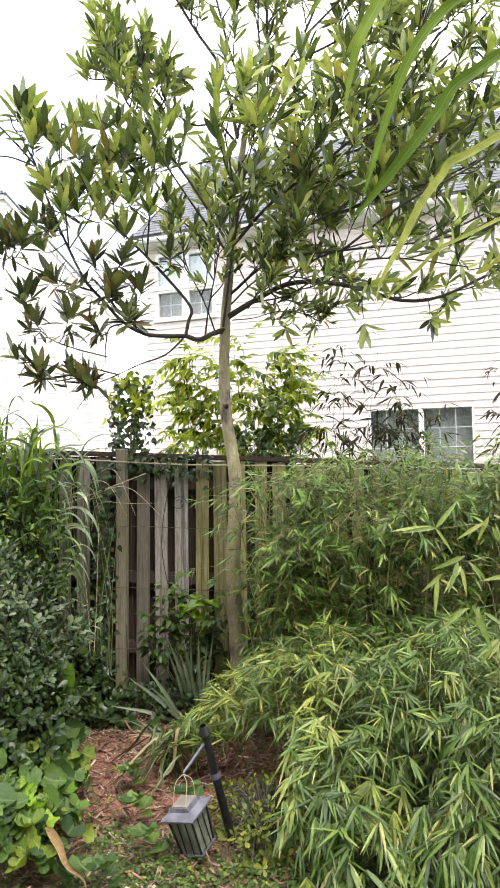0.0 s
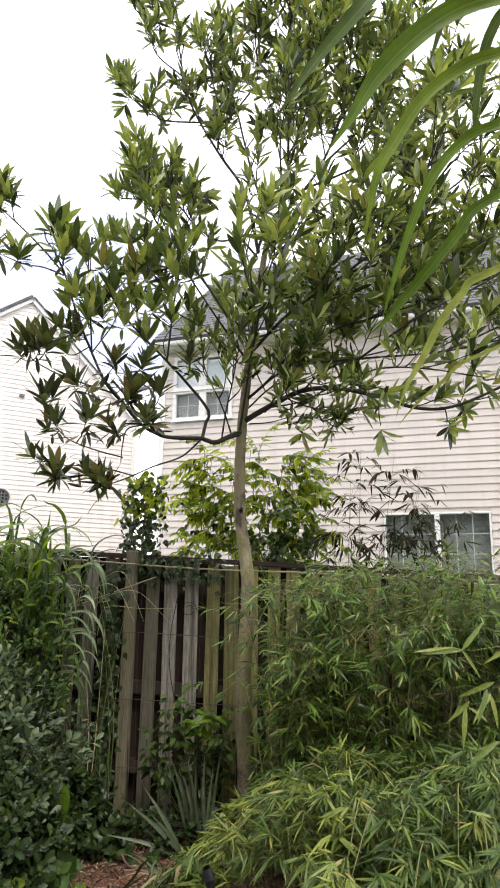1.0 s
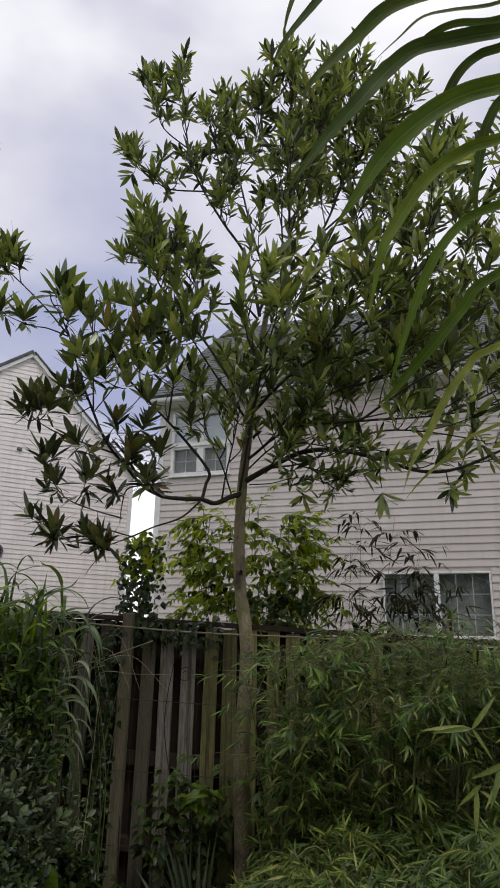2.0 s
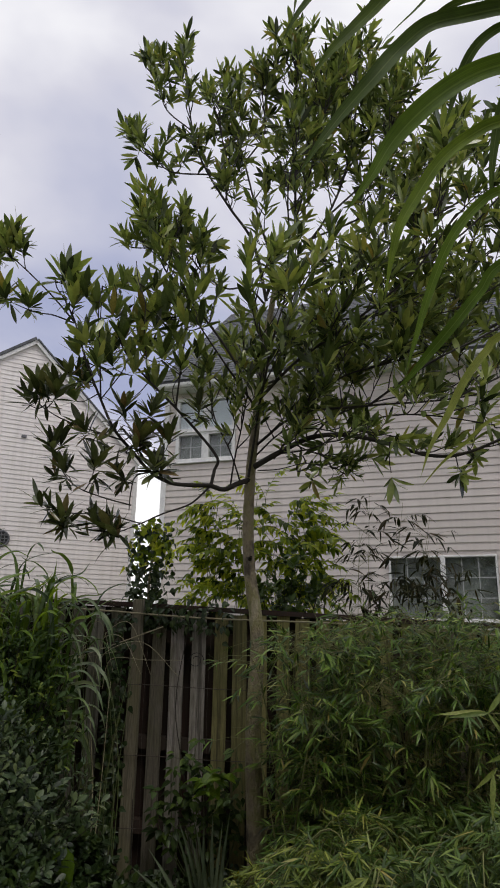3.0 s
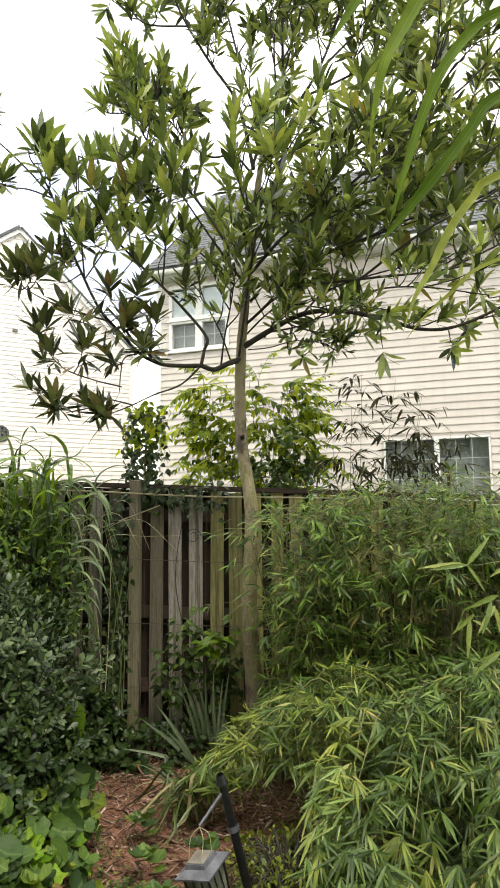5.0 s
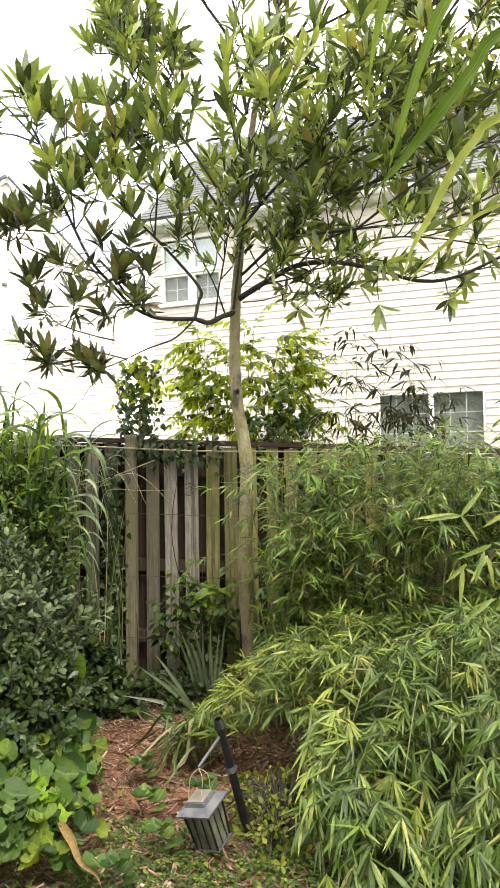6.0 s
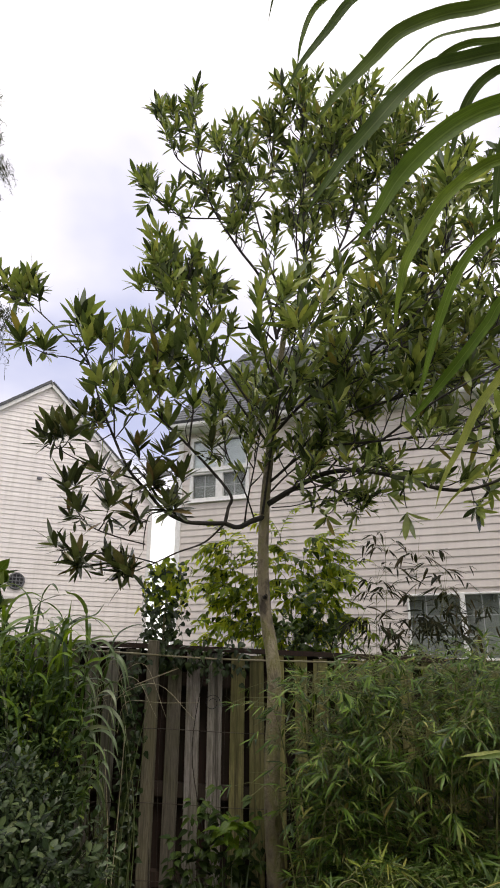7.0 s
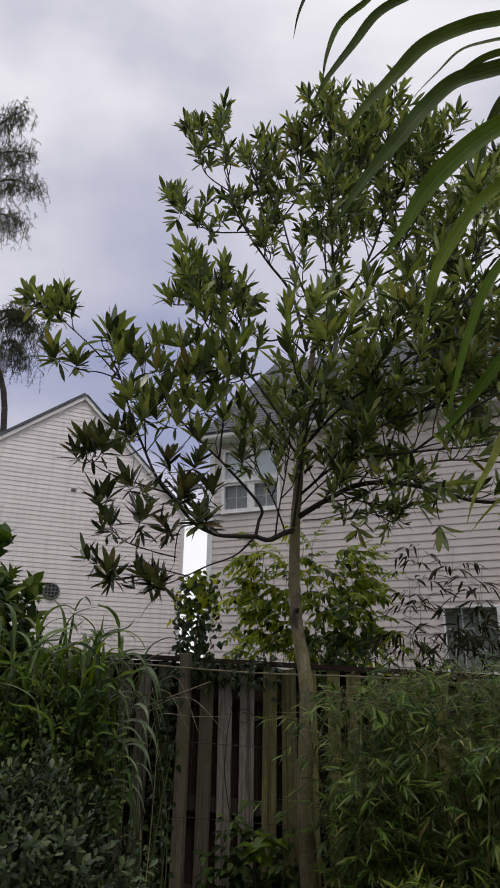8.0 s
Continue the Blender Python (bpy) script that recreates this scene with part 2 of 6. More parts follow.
SWORD_LEAF = leaf_material("sword_leaf", [(0.0, (0.080, 0.112, 0.066)), (1.0, (0.160, 0.200, 0.125))], 0.5, 0.15, 0.5)
STRAP_LEAF = leaf_material("strap_leaf", [(0.0, (0.035, 0.055, 0.016)), (1.0, (0.10, 0.13, 0.045))], 0.45, 0.2, 0.4)
DRY_STRAP = leaf_material("dry_strap_leaf", [(0.0, (0.26, 0.21, 0.11)), (1.0, (0.40, 0.34, 0.20))], 0.6, 0.25, 0.3)
BROWN_LEAF = leaf_material("dead_leaf", [(0.0, (0.34, 0.21, 0.09)), (1.0, (0.42, 0.28, 0.13))], 0.65, 0.2, 0.3, 60.0, 0.3, 0.5)
FAR_LEAF = leaf_material("far_tree_leaf", [(0.0, (0.05, 0.075, 0.04)), (1.0, (0.13, 0.15, 0.10))], 0.6, 0.3, 0.0)
BARK = plain_material("tree_bark", [(0.32, (0.10, 0.082, 0.058)), (0.46, (0.30, 0.252, 0.165)), (0.58, (0.26, 0.24, 0.105)), (0.72, (0.43, 0.37, 0.265))], 0.92, 0, 9.0, (1, 1, 0.55), 1.0, 0.02)
# Limb and twig bark, darkened to deepen the shadows among the leaves.
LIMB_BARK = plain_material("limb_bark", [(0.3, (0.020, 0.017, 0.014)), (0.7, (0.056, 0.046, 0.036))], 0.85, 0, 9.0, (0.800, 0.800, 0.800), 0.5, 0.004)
CULM = plain_material("bamboo_culm", [(0.3, (0.09, 0.11, 0.03)), (0.7, (0.22, 0.21, 0.07))], 0.5, 0, 12.0, (1, 1, 0.3), 0.1)
STEM = plain_material("green_stem", [(0.3, (0.07, 0.11, 0.03)), (0.7, (0.15, 0.17, 0.06))], 0.6, 0, 12.0)
FENCE_WOOD = wood_material("fence_wood", [(0.0, (0.12, 0.108, 0.074)), (0.35, (0.27, 0.236, 0.2)), (0.7, (0.44, 0.40, 0.37)), (0.9, (0.34, 0.315, 0.255)), (1.0, (0.30, 0.275, 0.15))], (0.12, 0.12, 0.055))
MOSSY_WOOD = wood_material("mossy_fence_wood", [(0.0, (0.21, 0.19, 0.075)), (0.5, (0.34, 0.31, 0.125)), (1.0, (0.43, 0.385, 0.145))], (0.15, 0.145, 0.05))
POST_WOOD = wood_material("post_wood", [(0.0, (0.24, 0.212, 0.15)), (1.0, (0.32, 0.285, 0.2))], (0.17, 0.16, 0.07))
# Reddish rear timber, with the shade of the fence gaps put into its colour.
SHADE_WOOD = wood_material("fence_wood_shade", [(0.0, (0.036, 0.020, 0.015)), (1.0, (0.072, 0.037, 0.027))], (0.030, 0.027, 0.015))
SIDING_CREAM = siding_material("cream_siding", (0.56, 0.503, 0.47), (0.605, 0.545, 0.51))
SIDING_WHITE = siding_material("white_siding", (0.74, 0.69, 0.675), (0.80, 0.75, 0.73))
TRIM = plain_material("white_trim", [(0.3, (0.74, 0.73, 0.72)), (0.7, (0.82, 0.81, 0.80))], 0.5, 0, 2.0)
SHINGLE = plain_material("grey_shingle", [(0.3, (0.075, 0.08, 0.09)), (0.7, (0.14, 0.145, 0.155))], 0.9, 0, 5.0, (1, 1, 1), 0.6, 0.006)
GLASS = glass_material("window_glass")
MUNTIN_GREY = plain_material("grey_grille", [(0.3, (0.42, 0.43, 0.44)), (0.7, (0.52, 0.53, 0.54))], 0.5, 0, 4.0)
SMOKED = plain_material("frosted_pane", [(0.3, (0.15, 0.165, 0.125)), (0.5, (0.32, 0.34, 0.26)), (0.7, (0.50, 0.52, 0.43))], 0.3, 0, 22.0, (1, 1, 0.35), 0.2)
BLIND = plain_material("window_blind", [(0.3, (0.82, 0.83, 0.85)), (0.7, (0.88, 0.89, 0.90))], 0.7, 0, 3.0)
DARK_ROOM = plain_material("dim_room", [(0.3, (0.22, 0.23, 0.215)), (0.7, (0.30, 0.31, 0.29))], 0.9)
VENT_METAL = plain_material("vent_metal", [(0.3, (0.10, 0.10, 0.11)), (0.7, (0.18, 0.18, 0.19))], 0.5, 0.2, 8.0)
BLACK_METAL = plain_material("black_powder_coat", [(0.3, (0.008, 0.008, 0.009)), (0.7, (0.022, 0.022, 0.024))], 0.42, 0.3, 30.0)
PEWTER = plain_material("pewter_plastic", [(0.3, (0.075, 0.075, 0.09)), (0.7, (0.17, 0.17, 0.20))], 0.55, 0.25, 22.0, (1, 1, 1), 0.3)
SOLAR = plain_material("dusty_solar_cell", [(0.3, (0.14, 0.12, 0.095)), (0.7, (0.27, 0.24, 0.215))], 0.35, 0, 14.0)
WIRE = plain_material("rusty_wire", [(0.3, (0.07, 0.05, 0.04)), (0.7, (0.14, 0.12, 0.10))], 0.6, 0.5, 20.0)
CANE = plain_material("pale_cane", [(0.3, (0.30, 0.26, 0.15)), (0.7, (0.46, 0.41, 0.27))], 0.6, 0, 6.0)
CHIP = wood_material("mulch_chip", [(0.0, (0.14, 0.07, 0.05)), (0.55, (0.30, 0.15, 0.115)), (0.82, (0.44, 0.27, 0.21)), (1.0, (0.62, 0.50, 0.40))], (0.17, 0.09, 0.05), (4, 4, 4))


def ground_material():
    """Red mulch in the bed by the fence, dark soil and thin grass beyond it."""
    m, n, l, p, _ = graph("garden_ground")
    fine, mid, wide = noise_of(n, l, 60.0, 6.0), noise_of(n, l, 2.6, 9.0, rough=0.7), noise_of(n, l, 0.9, 4.0)
    mulch = ramp(n, l, fine, [(0.3, (0.055, 0.026, 0.016)), (0.5, (0.18, 0.08, 0.05)), (0.72, (0.33, 0.165, 0.105))])
    soil = ramp(n, l, fine, [(0.3, (0.018, 0.015, 0.010)), (0.7, (0.055, 0.050, 0.028))])
    lawn = ramp(n, l, fine, [(0.3, (0.035, 0.06, 0.018)), (0.7, (0.085, 0.13, 0.04))])
    earth = blend(n, l, ramp(n, l, mid, [(0.25, (0.1, 0.1, 0.1)), (0.68, (1, 1, 1))]), soil, lawn)
    co, dist = n.new("ShaderNodeTexCoord"), n.new("ShaderNodeVectorMath")
    dist.operation = "DISTANCE"
    l.new(co.outputs["Object"], dist.inputs[0])
    dist.inputs[1].default_value = (-0.6, 3.9, 0)
    edge = n.new("ShaderNodeMath")
    edge.operation = "MULTIPLY_ADD"
    l.new(wide, edge.inputs[0])
    edge.inputs[1].default_value = 0.9
    l.new(dist.outputs["Value"], edge.inputs[2])
    scale = n.new("ShaderNodeMath")
    scale.operation = "MULTIPLY"
    scale.inputs[1].default_value = 0.5
    l.new(edge.outputs[0], scale.inputs[0])
    where = ramp(n, l, scale.outputs[0], [(0.72, (1, 1, 1)), (0.95, (0, 0, 0))])
    l.new(blend(n, l, where, earth, mulch), p.inputs["Base Color"])
    p.inputs["Roughness"].default_value = 0.95
    bump(n, l, p, fine, 0.8, 0.02)
    return m


GROUND = ground_material()


# ---- builders ----
def placed(o):
    up = placed(o.parent) @ o.matrix_parent_inverse if o.parent else Matrix()
    return up @ o.matrix_basis


def thing(name, at, label, category, group="", kind="", turn=0.0):
    ob = new(name)
    ob.empty_display_size = 0.2
    ob.matrix_basis = pose(*at, 0, 0, turn)
    return tagged(ob, label, category, group, kind)


def hang(ob, parent, local=False):
    """Makes ob a part of parent; its mesh stands in world metres, or in the parent's own if local."""
    ob.parent = parent
    if not local:
        ob.matrix_parent_inverse = placed(parent).inverted()
    return ob


def part(name, bm, material, parent, label="", local=False, smooth=False):
    me = bpy.data.meshes.new(name)
    bm.to_mesh(me)
    bm.free()
    me.materials.append(material)
    if smooth:
        me.polygons.foreach_set("use_smooth", [True] * len(me.polygons))
    ob = hang(new(name, me), parent, local)
    return tagged(ob, label)


def sheet(name, v, f, material, uv=None, smooth=True):
    """A mesh from arrays of points and equal-sided faces."""
    me = bpy.data.meshes.new(name)
    v, f = np.asarray(v, np.float32), np.asarray(f, np.int32)
    me.vertices.add(len(v))
    me.vertices.foreach_set("co", v.ravel())
    me.loops.add(f.size)
    me.loops.foreach_set("vertex_index", f.ravel())
    me.polygons.add(len(f))
    me.polygons.foreach_set("loop_start", np.arange(0, f.size, f.shape[1], dtype=np.int32))
    me.polygons.foreach_set("use_smooth", np.full(len(f), smooth))
    if uv is not None:
        layer = me.uv_layers.new(name="UVMap")
        layer.data.foreach_set("uv", np.asarray(uv, np.float32)[f.ravel()].ravel())
    me.materials.append(material)
    me.update(calc_edges=True)
    return me


def box(bm, lo, hi, bevel=0.0, turn=None):
    c = [(a + b) / 2 for a, b in zip(lo, hi)]
    s = [b - a for a, b in zip(lo, hi)]
    m = Matrix.Translation(c) @ Matrix.Diagonal((*s, 1))
    made = bmesh.ops.create_cube(bm, size=1, matrix=(turn @ m) if turn else m)["verts"]
    if bevel:
        edges = list({e for v in made for e in v.link_edges})
        bmesh.ops.bevel(bm, geom=edges, offset=bevel, segments=1, affect="EDGES")
    return bm


def smooth_path(pts, steps=5):
    """A smooth line through the points."""
    p = [Vector(q) for q in pts]
    p = [p[0] * 2 - p[1], *p, p[-1] * 2 - p[-2]]
    out = []
    for a, b, c, d in zip(p, p[1:], p[2:], p[3:]):
        for k in range(steps):
            t = k / steps
            out.append(0.5 * (2 * b + (c - a) * t + (2 * a - 5 * b + 4 * c - d) * t * t + (3 * b - a - 3 * c + d) * t**3))
    return [*out, p[-2]]


def tube(path, r0, r1, sides=7, rough=0.0, rng=None):
    """Points and faces of a tapered round bar along a path."""
    v, f = [], []
    n = len(path)
    side = Vector((0.3, 1, 0.1)).normalized()
    for k, q in enumerate(path):
        way = (path[min(k + 1, n - 1)] - path[max(k - 1, 0)]).normalized()
        side = (side - way * side.dot(way)).normalized()
        other = way.cross(side)
        r = r0 + (r1 - r0) * k / (n - 1)
        for s in range(sides):
            a = 2 * math.pi * s / sides
            w = r * (1 + (rng.uniform(-rough, rough) if rng else 0))
            v.append(q + side * (w * math.cos(a)) + other * (w * math.sin(a)))
        if k:
            for s in range(sides):
                b = (k - 1) * sides
                f.append((b + s, b + (s + 1) % sides, b + sides + (s + 1) % sides, b + sides + s))
    return v, f


def bar(name, path, r0, r1, material, parent, sides=7, rough=0.0, rng=None, label=""):
    v, f = tube(path, r0, r1, sides, rough, rng)
    return tagged(hang(new(name, sheet(name, v, f, material)), parent), label)


def bars(name, made, material, parent):
    """Many thin bars too fine to pick apart, as one part."""
    v, f, base = [], [], 0
    for a, b in made:
        v += a
        f += [tuple(i + base for i in q) for q in b]
        base += len(a)
    return tagged(hang(new(name, sheet(name, v, f, material)), parent), kind="stuff")


def leaf_shape(width, steps=5, fold=0.25, curl=0.2, twist=0.0):
    """A leaf 1 long along y with a folded midrib; width(s) is its half width at s from stalk to tip."""
    v, f, uv = [], [], []
    for k in range(steps + 1):
        s = k / steps
        w, a = max(width(s), 0.004), twist * s
        z = -curl * s * s
        for c in (-1, 0, 1):
            h = abs(c) * w * fold
            v.append((c * w * math.cos(a) - h * math.sin(a), s * (1 - 0.15 * curl), z + h * math.cos(a) + c * w * math.sin(a)))
            uv.append((0.5 + 0.5 * c, s))
        if k:
            b = (k - 1) * 3
            f += [(b, b + 1, b + 4, b + 3), (b + 1, b + 2, b + 5, b + 4)]
    return np.array(v), np.array(f), np.array(uv)


def lobed_shape(lobes, depth, steps=24, dish=0.12):
    """A broad leaf 1 long with rounded or pointed lobes, attached at its base."""
    v, uv = [(0, 0.42, -dish * 0.4)], [(0.5, 0.42)]
    for k in range(steps):
        a = 2 * math.pi * k / steps
        r = 0.5 * (1 - depth * (0.5 + 0.5 * math.cos(lobes * a + math.pi))) * (1 + 0.05 * math.sin(9 * a))
        if abs(a - math.pi) < 0.5:
            r *= 0.72
        x, y = r * math.sin(a) * 1.02, 0.42 + r * math.cos(a) * 1.1
        v.append((x, y, dish * (r * r * 3 - 0.3) + 0.03 * math.sin(5 * a)))
        uv.append((0.5 + 0.9 * x, y))
    f = [(0, 1 + k, 1 + (k + 1) % steps) for k in range(steps)]
    return np.array(v), np.array(f)[:, ::-1], np.array(uv)


def turned(way, up):
    """The 3 x 3 turn whose y runs along way and whose z leans to up."""
    y = way.normalized()
    z = up - y * up.dot(y)
    z = z.normalized() if z.length > 1e-4 else y.orthogonal().normalized()
    return Matrix((y.cross(z), y, z)).transposed()


def foliage(owner, leaves, shapes, material, near, apart=300, name="leaf", rest="foliage"):
    """Leaves as rows of place, way, up, length, breadth. The nearest to a place of the plan are parts, the others one joined part."""
    rows = []
    for k, (at, way, up, length, breadth) in enumerate(leaves):
        t = turned(Vector(way), Vector(up))
        rows.append((Matrix.Translation(at) @ t.to_4x4() @ Matrix.Diagonal((length * breadth, length, length * 0.9, 1)), k % len(shapes)))
    rows.sort(key=lambda r: (r[0].translation.xy - Vector(near)).length)
    meshes = [sheet(name, v, f, material, uv) for v, f, uv in shapes]
    for m, k in rows[:apart]:
        ob = hang(new(name, meshes[k]), owner)
        ob.matrix_basis = m
    far = rows[apart:]
    if not far:
        return
    vs, fs, us, base = [], [], [], 0
    for k, (v, f, uv) in enumerate(shapes):
        ms = np.array([np.array(m) for m, j in far if j == k])
        if not len(ms):
            continue
        w = np.einsum("nij,vj->nvi", ms[:, :3, :3], v) + ms[:, None, :3, 3]
        vs.append(w.reshape(-1, 3))
        fs.append((f[None] + (base + np.arange(len(ms)) * len(v))[:, None, None]).reshape(-1, f.shape[1]))
        us.append(np.tile(uv, (len(ms), 1)))
        base += len(ms) * len(v)
    me = sheet(rest, np.concatenate(vs), np.concatenate(fs), material, np.concatenate(us))
    tagged(hang(new(rest, me), owner), kind="stuff")


def ribbon(name, path, width, material, parent, fold=0.25, up=(0, 0, 1), tip=0.55, label="", twist=0.0):
    """One long strap-shaped leaf along a path, widest in its first half and drawn out to a point."""
    v, f, uv = [], [], []
    n = len(path) - 1
    for k, q in enumerate(path):
        s = k / n
        way = (path[min(k + 1, n)] - path[max(k - 1, 0)]).normalized()
        t = turned(way, Matrix.Rotation(twist * s, 3, way) @ Vector(up))
        w = 0.5 * width * (min(1, 0.55 + 1.6 * s) if s < tip else max(0.03, 1 - ((s - tip) / (1 - tip)) ** 1.35))
        for c in (-1, 0, 1):
            v.append(q + t @ Vector((c * w, 0, abs(c) * w * fold)))
            uv.append((0.5 + 0.5 * c, s))
        if k:
            b = (k - 1) * 3
            f += [(b, b + 1, b + 4, b + 3), (b + 1, b + 2, b + 5, b + 4)]
    return tagged(hang(new(name, sheet(name, v, f, material, uv)), parent), label)


def tip_rosette(rng, at, way, count, size, spread, lift=0.0, stretch=0.012):
    """Leaves set round the end of a twig."""
    out = []
    a0 = rng.uniform(0, 6.28)
    side = way.orthogonal().normalized()
    for k in range(count):
        a = a0 + k * 2.4
        lean = spread * rng.uniform(0.55, 1.15) * (0.45 + 0.75 * (k / max(1, count - 1)))
        off = Matrix.Rotation(a, 3, way) @ side
        d = (way * math.cos(lean) + off * math.sin(lean) + Vector((0, 0, lift))).normalized()
        out.append((at - way * (stretch * k), d, way + Vector((0, 0, 0.2)), size * rng.uniform(0.68, 1.08), rng.uniform(1.0, 1.3)))
    return out


LANCE = [leaf_shape(lambda s: 0.105 * math.sin(math.pi * s) ** 0.65 if s > 0.08 else 0.02, 6, 0.18, c, t) for c, t in ((0.08, 0.1), (0.22, -0.2), (-0.06, 0.25))]
SLIM = [leaf_shape(lambda s: 0.053 * math.sin(math.pi * min(1, s**0.6)) ** 0.7 if s > 0.04 else 0.015, 5, 0.25, c, t) for c, t in ((0.15, 0.3), (0.35, -0.4), (0.05, 0.1))]
SPOON = [leaf_shape(lambda s: 0.19 * math.sin(math.pi * s**1.55) ** 0.6 if s > 0.1 else 0.02, 5, 0.2, c) for c in (0.1, 0.3)]
OVATE = [leaf_shape(lambda s: 0.30 * math.sin(math.pi * min(1, s**0.62)) ** 1.0 if s > 0.06 else 0.02, 5, 0.25, c, t) for c, t in ((0.2, 0.1), (0.4, -0.2))]
BROAD = [lobed_shape(3, 0.12, 24, d) for d in (0.35, 0.6)]
LOBED = [lobed_shape(5, 0.27, 40, d) for d in (0.2, 0.5)]


# ---- ground ----
def build_ground():
    side = sorted({*np.round(np.linspace(-4, 4, 41), 3), *[s * d for s in (-1, 1) for d in (5, 7, 10, 16, 30, 60, 120, 300, 800)]})
    deep = sorted({*np.round(np.linspace(-1, 7, 41), 3), *(-800, -300, -100, -40, -15, -6, -3, 9, 12, 16, 24, 40, 80, 200, 800)})
    v = [(x, y, 0.03 * noise.noise((x * 1.3, y * 1.3, 0)) if abs(x) < 4.1 and -1.1 < y < 7.1 else -0.02) for y in deep for x in side]
    w = len(side)
    f = [(r * w + c, r * w + c + 1, (r + 1) * w + c + 1, (r + 1) * w + c) for r in range(len(deep) - 1) for c in range(w - 1)]
    tagged(new("ground", sheet("ground", v, f, GROUND)), "garden soil with red mulch and thin grass", "ground", kind="structure")


def ground_z(x, y):
    return 0.03 * noise.noise((x * 1.3, y * 1.3, 0))


build_ground()


# ---- unseen wall, added to keep sky light off the low garden ----
def build_shade_wall():
    bm = box(bmesh.new(), (-9.0, -2.9, 0.0), (9.0, -2.6, 7.6))
    me = bpy.data.meshes.new("wall_south")
    bm.to_mesh(me)
    bm.free()
    me.materials.append(SIDING_CREAM)
    tagged(new("wall_south", me), "unseen cream wall added behind the garden to block sky light", "wall", kind="structure")


build_shade_wall()


# ---- houses ----
def siding(parent, material, width_at, top, openings, bottom=0.25, step=0.14):
    """Lapped courses, each a board of its own, cut round the openings. width_at(z): the wall's ends at that height."""
    z = bottom
    while z < top - 0.02:
        lo, hi = width_at(z + step / 2)
        cuts = sorted((a, b) for a, b, c, d in openings if c < z + step * 0.6 and d > z + step * 0.4)
        ends = [lo, *[e for cut in cuts for e in cut], hi]
        for a, b in zip(ends[::2], ends[1::2]):
            if b - a > 0.05:
                bm = bmesh.new()
                pts = [(-0.022, z), (-0.022, z + 0.012), (-0.006, z + step), (0.0, z + step), (0.0, z)]
                left, right = [bm.verts.new((a, y, h)) for y, h in pts], [bm.verts.new((b, y, h)) for y, h in pts]
                bm.faces.new(left)
                bm.faces.new(right[::-1])
                for k in range(5):
                    bm.faces.new((left[k], right[k], right[(k + 1) % 5], left[(k + 1) % 5]))
                bmesh.ops.recalc_face_normals(bm, faces=bm.faces)
                part("siding_board", bm, material, parent, local=True)
        z += step


def window(house, sashes, z0, z1, columns, rows, blind, slim, grille, e=0.075):
    """A white frame with one or more glazed sashes between u and u, with muntins, and what shows behind."""
    a, b = sashes[0][0], sashes[-1][1]
    bm = bmesh.new()
    for lo, hi in (((a - e, z1), (b + e, z1 + e)), ((a - e, z0 - e), (b + e, z0)), ((a - e, z0), (a, z1)), ((b, z0), (b + e, z1))):
        box(bm, (lo[0], -0.045, lo[1]), (hi[0], 0.06, hi[1]), 0.006)
    for (_, p), (q, _) in zip(sashes, sashes[1:]):
        box(bm, (p, -0.045, z0), (q, 0.06, z1), 0.006)
    frame_part = part("window", bm, TRIM, house, "white vinyl window frame with grilles", local=True)
    bm = box(bmesh.new(), (a - e - 0.03, -0.075, z0 - e - 0.03), (b + e + 0.03, -0.02, z0 - e + 0.002), 0.006)
    part("sill", bm, TRIM, frame_part, local=True)
    for p, q in sashes:
        bm = box(bmesh.new(), (p, 0.02, z0), (q, 0.026, z1))
        pane = part("pane", bm, GLASS, frame_part, "clear window glass", local=True)
        pane.visible_shadow = False
        for k in range(1, columns):
            u = p + (q - p) * k / columns
            part("muntin", box(bmesh.new(), (u - slim, 0.004, z0), (u + slim, 0.018, z1)), grille, frame_part, local=True)
        for k in range(1, rows):
            h = z0 + (z1 - z0) * k / rows
            deep = 0.028 if rows == 4 and k == 2 else slim
            part("muntin", box(bmesh.new(), (p, 0.005, h - deep), (q, 0.017, h + deep)), TRIM if deep > 0.02 else grille, frame_part, local=True)
    bm = bmesh.new()
    n = int((z1 - z0) / 0.05)
    for k in range(n):
        if k >= n * (1 - blind):
            h = z0 + k * 0.05
            box(bm, (a, 0.032, h), (b, 0.038, h + 0.048))
    if len(bm.verts):
        part("blind", bm, BLIND, frame_part, "pale slatted blind", local=True)
    bm = box(bmesh.new(), (a - 0.05, 0.19, z0 - 0.1), (b + 0.05, 0.24, z1 + 0.1))
    part("room_wall", bm, DARK_ROOM, frame_part, "dim room behind the glass", local=True)


def wall_panel(bm, u0, u1, z0, z1, openings, y0=0.0, y1=0.18):
    """A thick wall with holes through it, in blocks."""
    us = sorted({u0, u1, *[o[0] for o in openings], *[o[1] for o in openings]})
    zs = sorted({z0, z1, *[o[2] for o in openings], *[o[3] for o in openings]})
    for a, b in zip(us, us[1:]):
        for c, d in zip(zs, zs[1:]):
            m, h = (a + b) / 2, (c + d) / 2
            if not any(o[0] < m < o[1] and o[2] < h < o[3] for o in openings):
                box(bm, (a, y0 + 0.003, c), (b, y1, d))


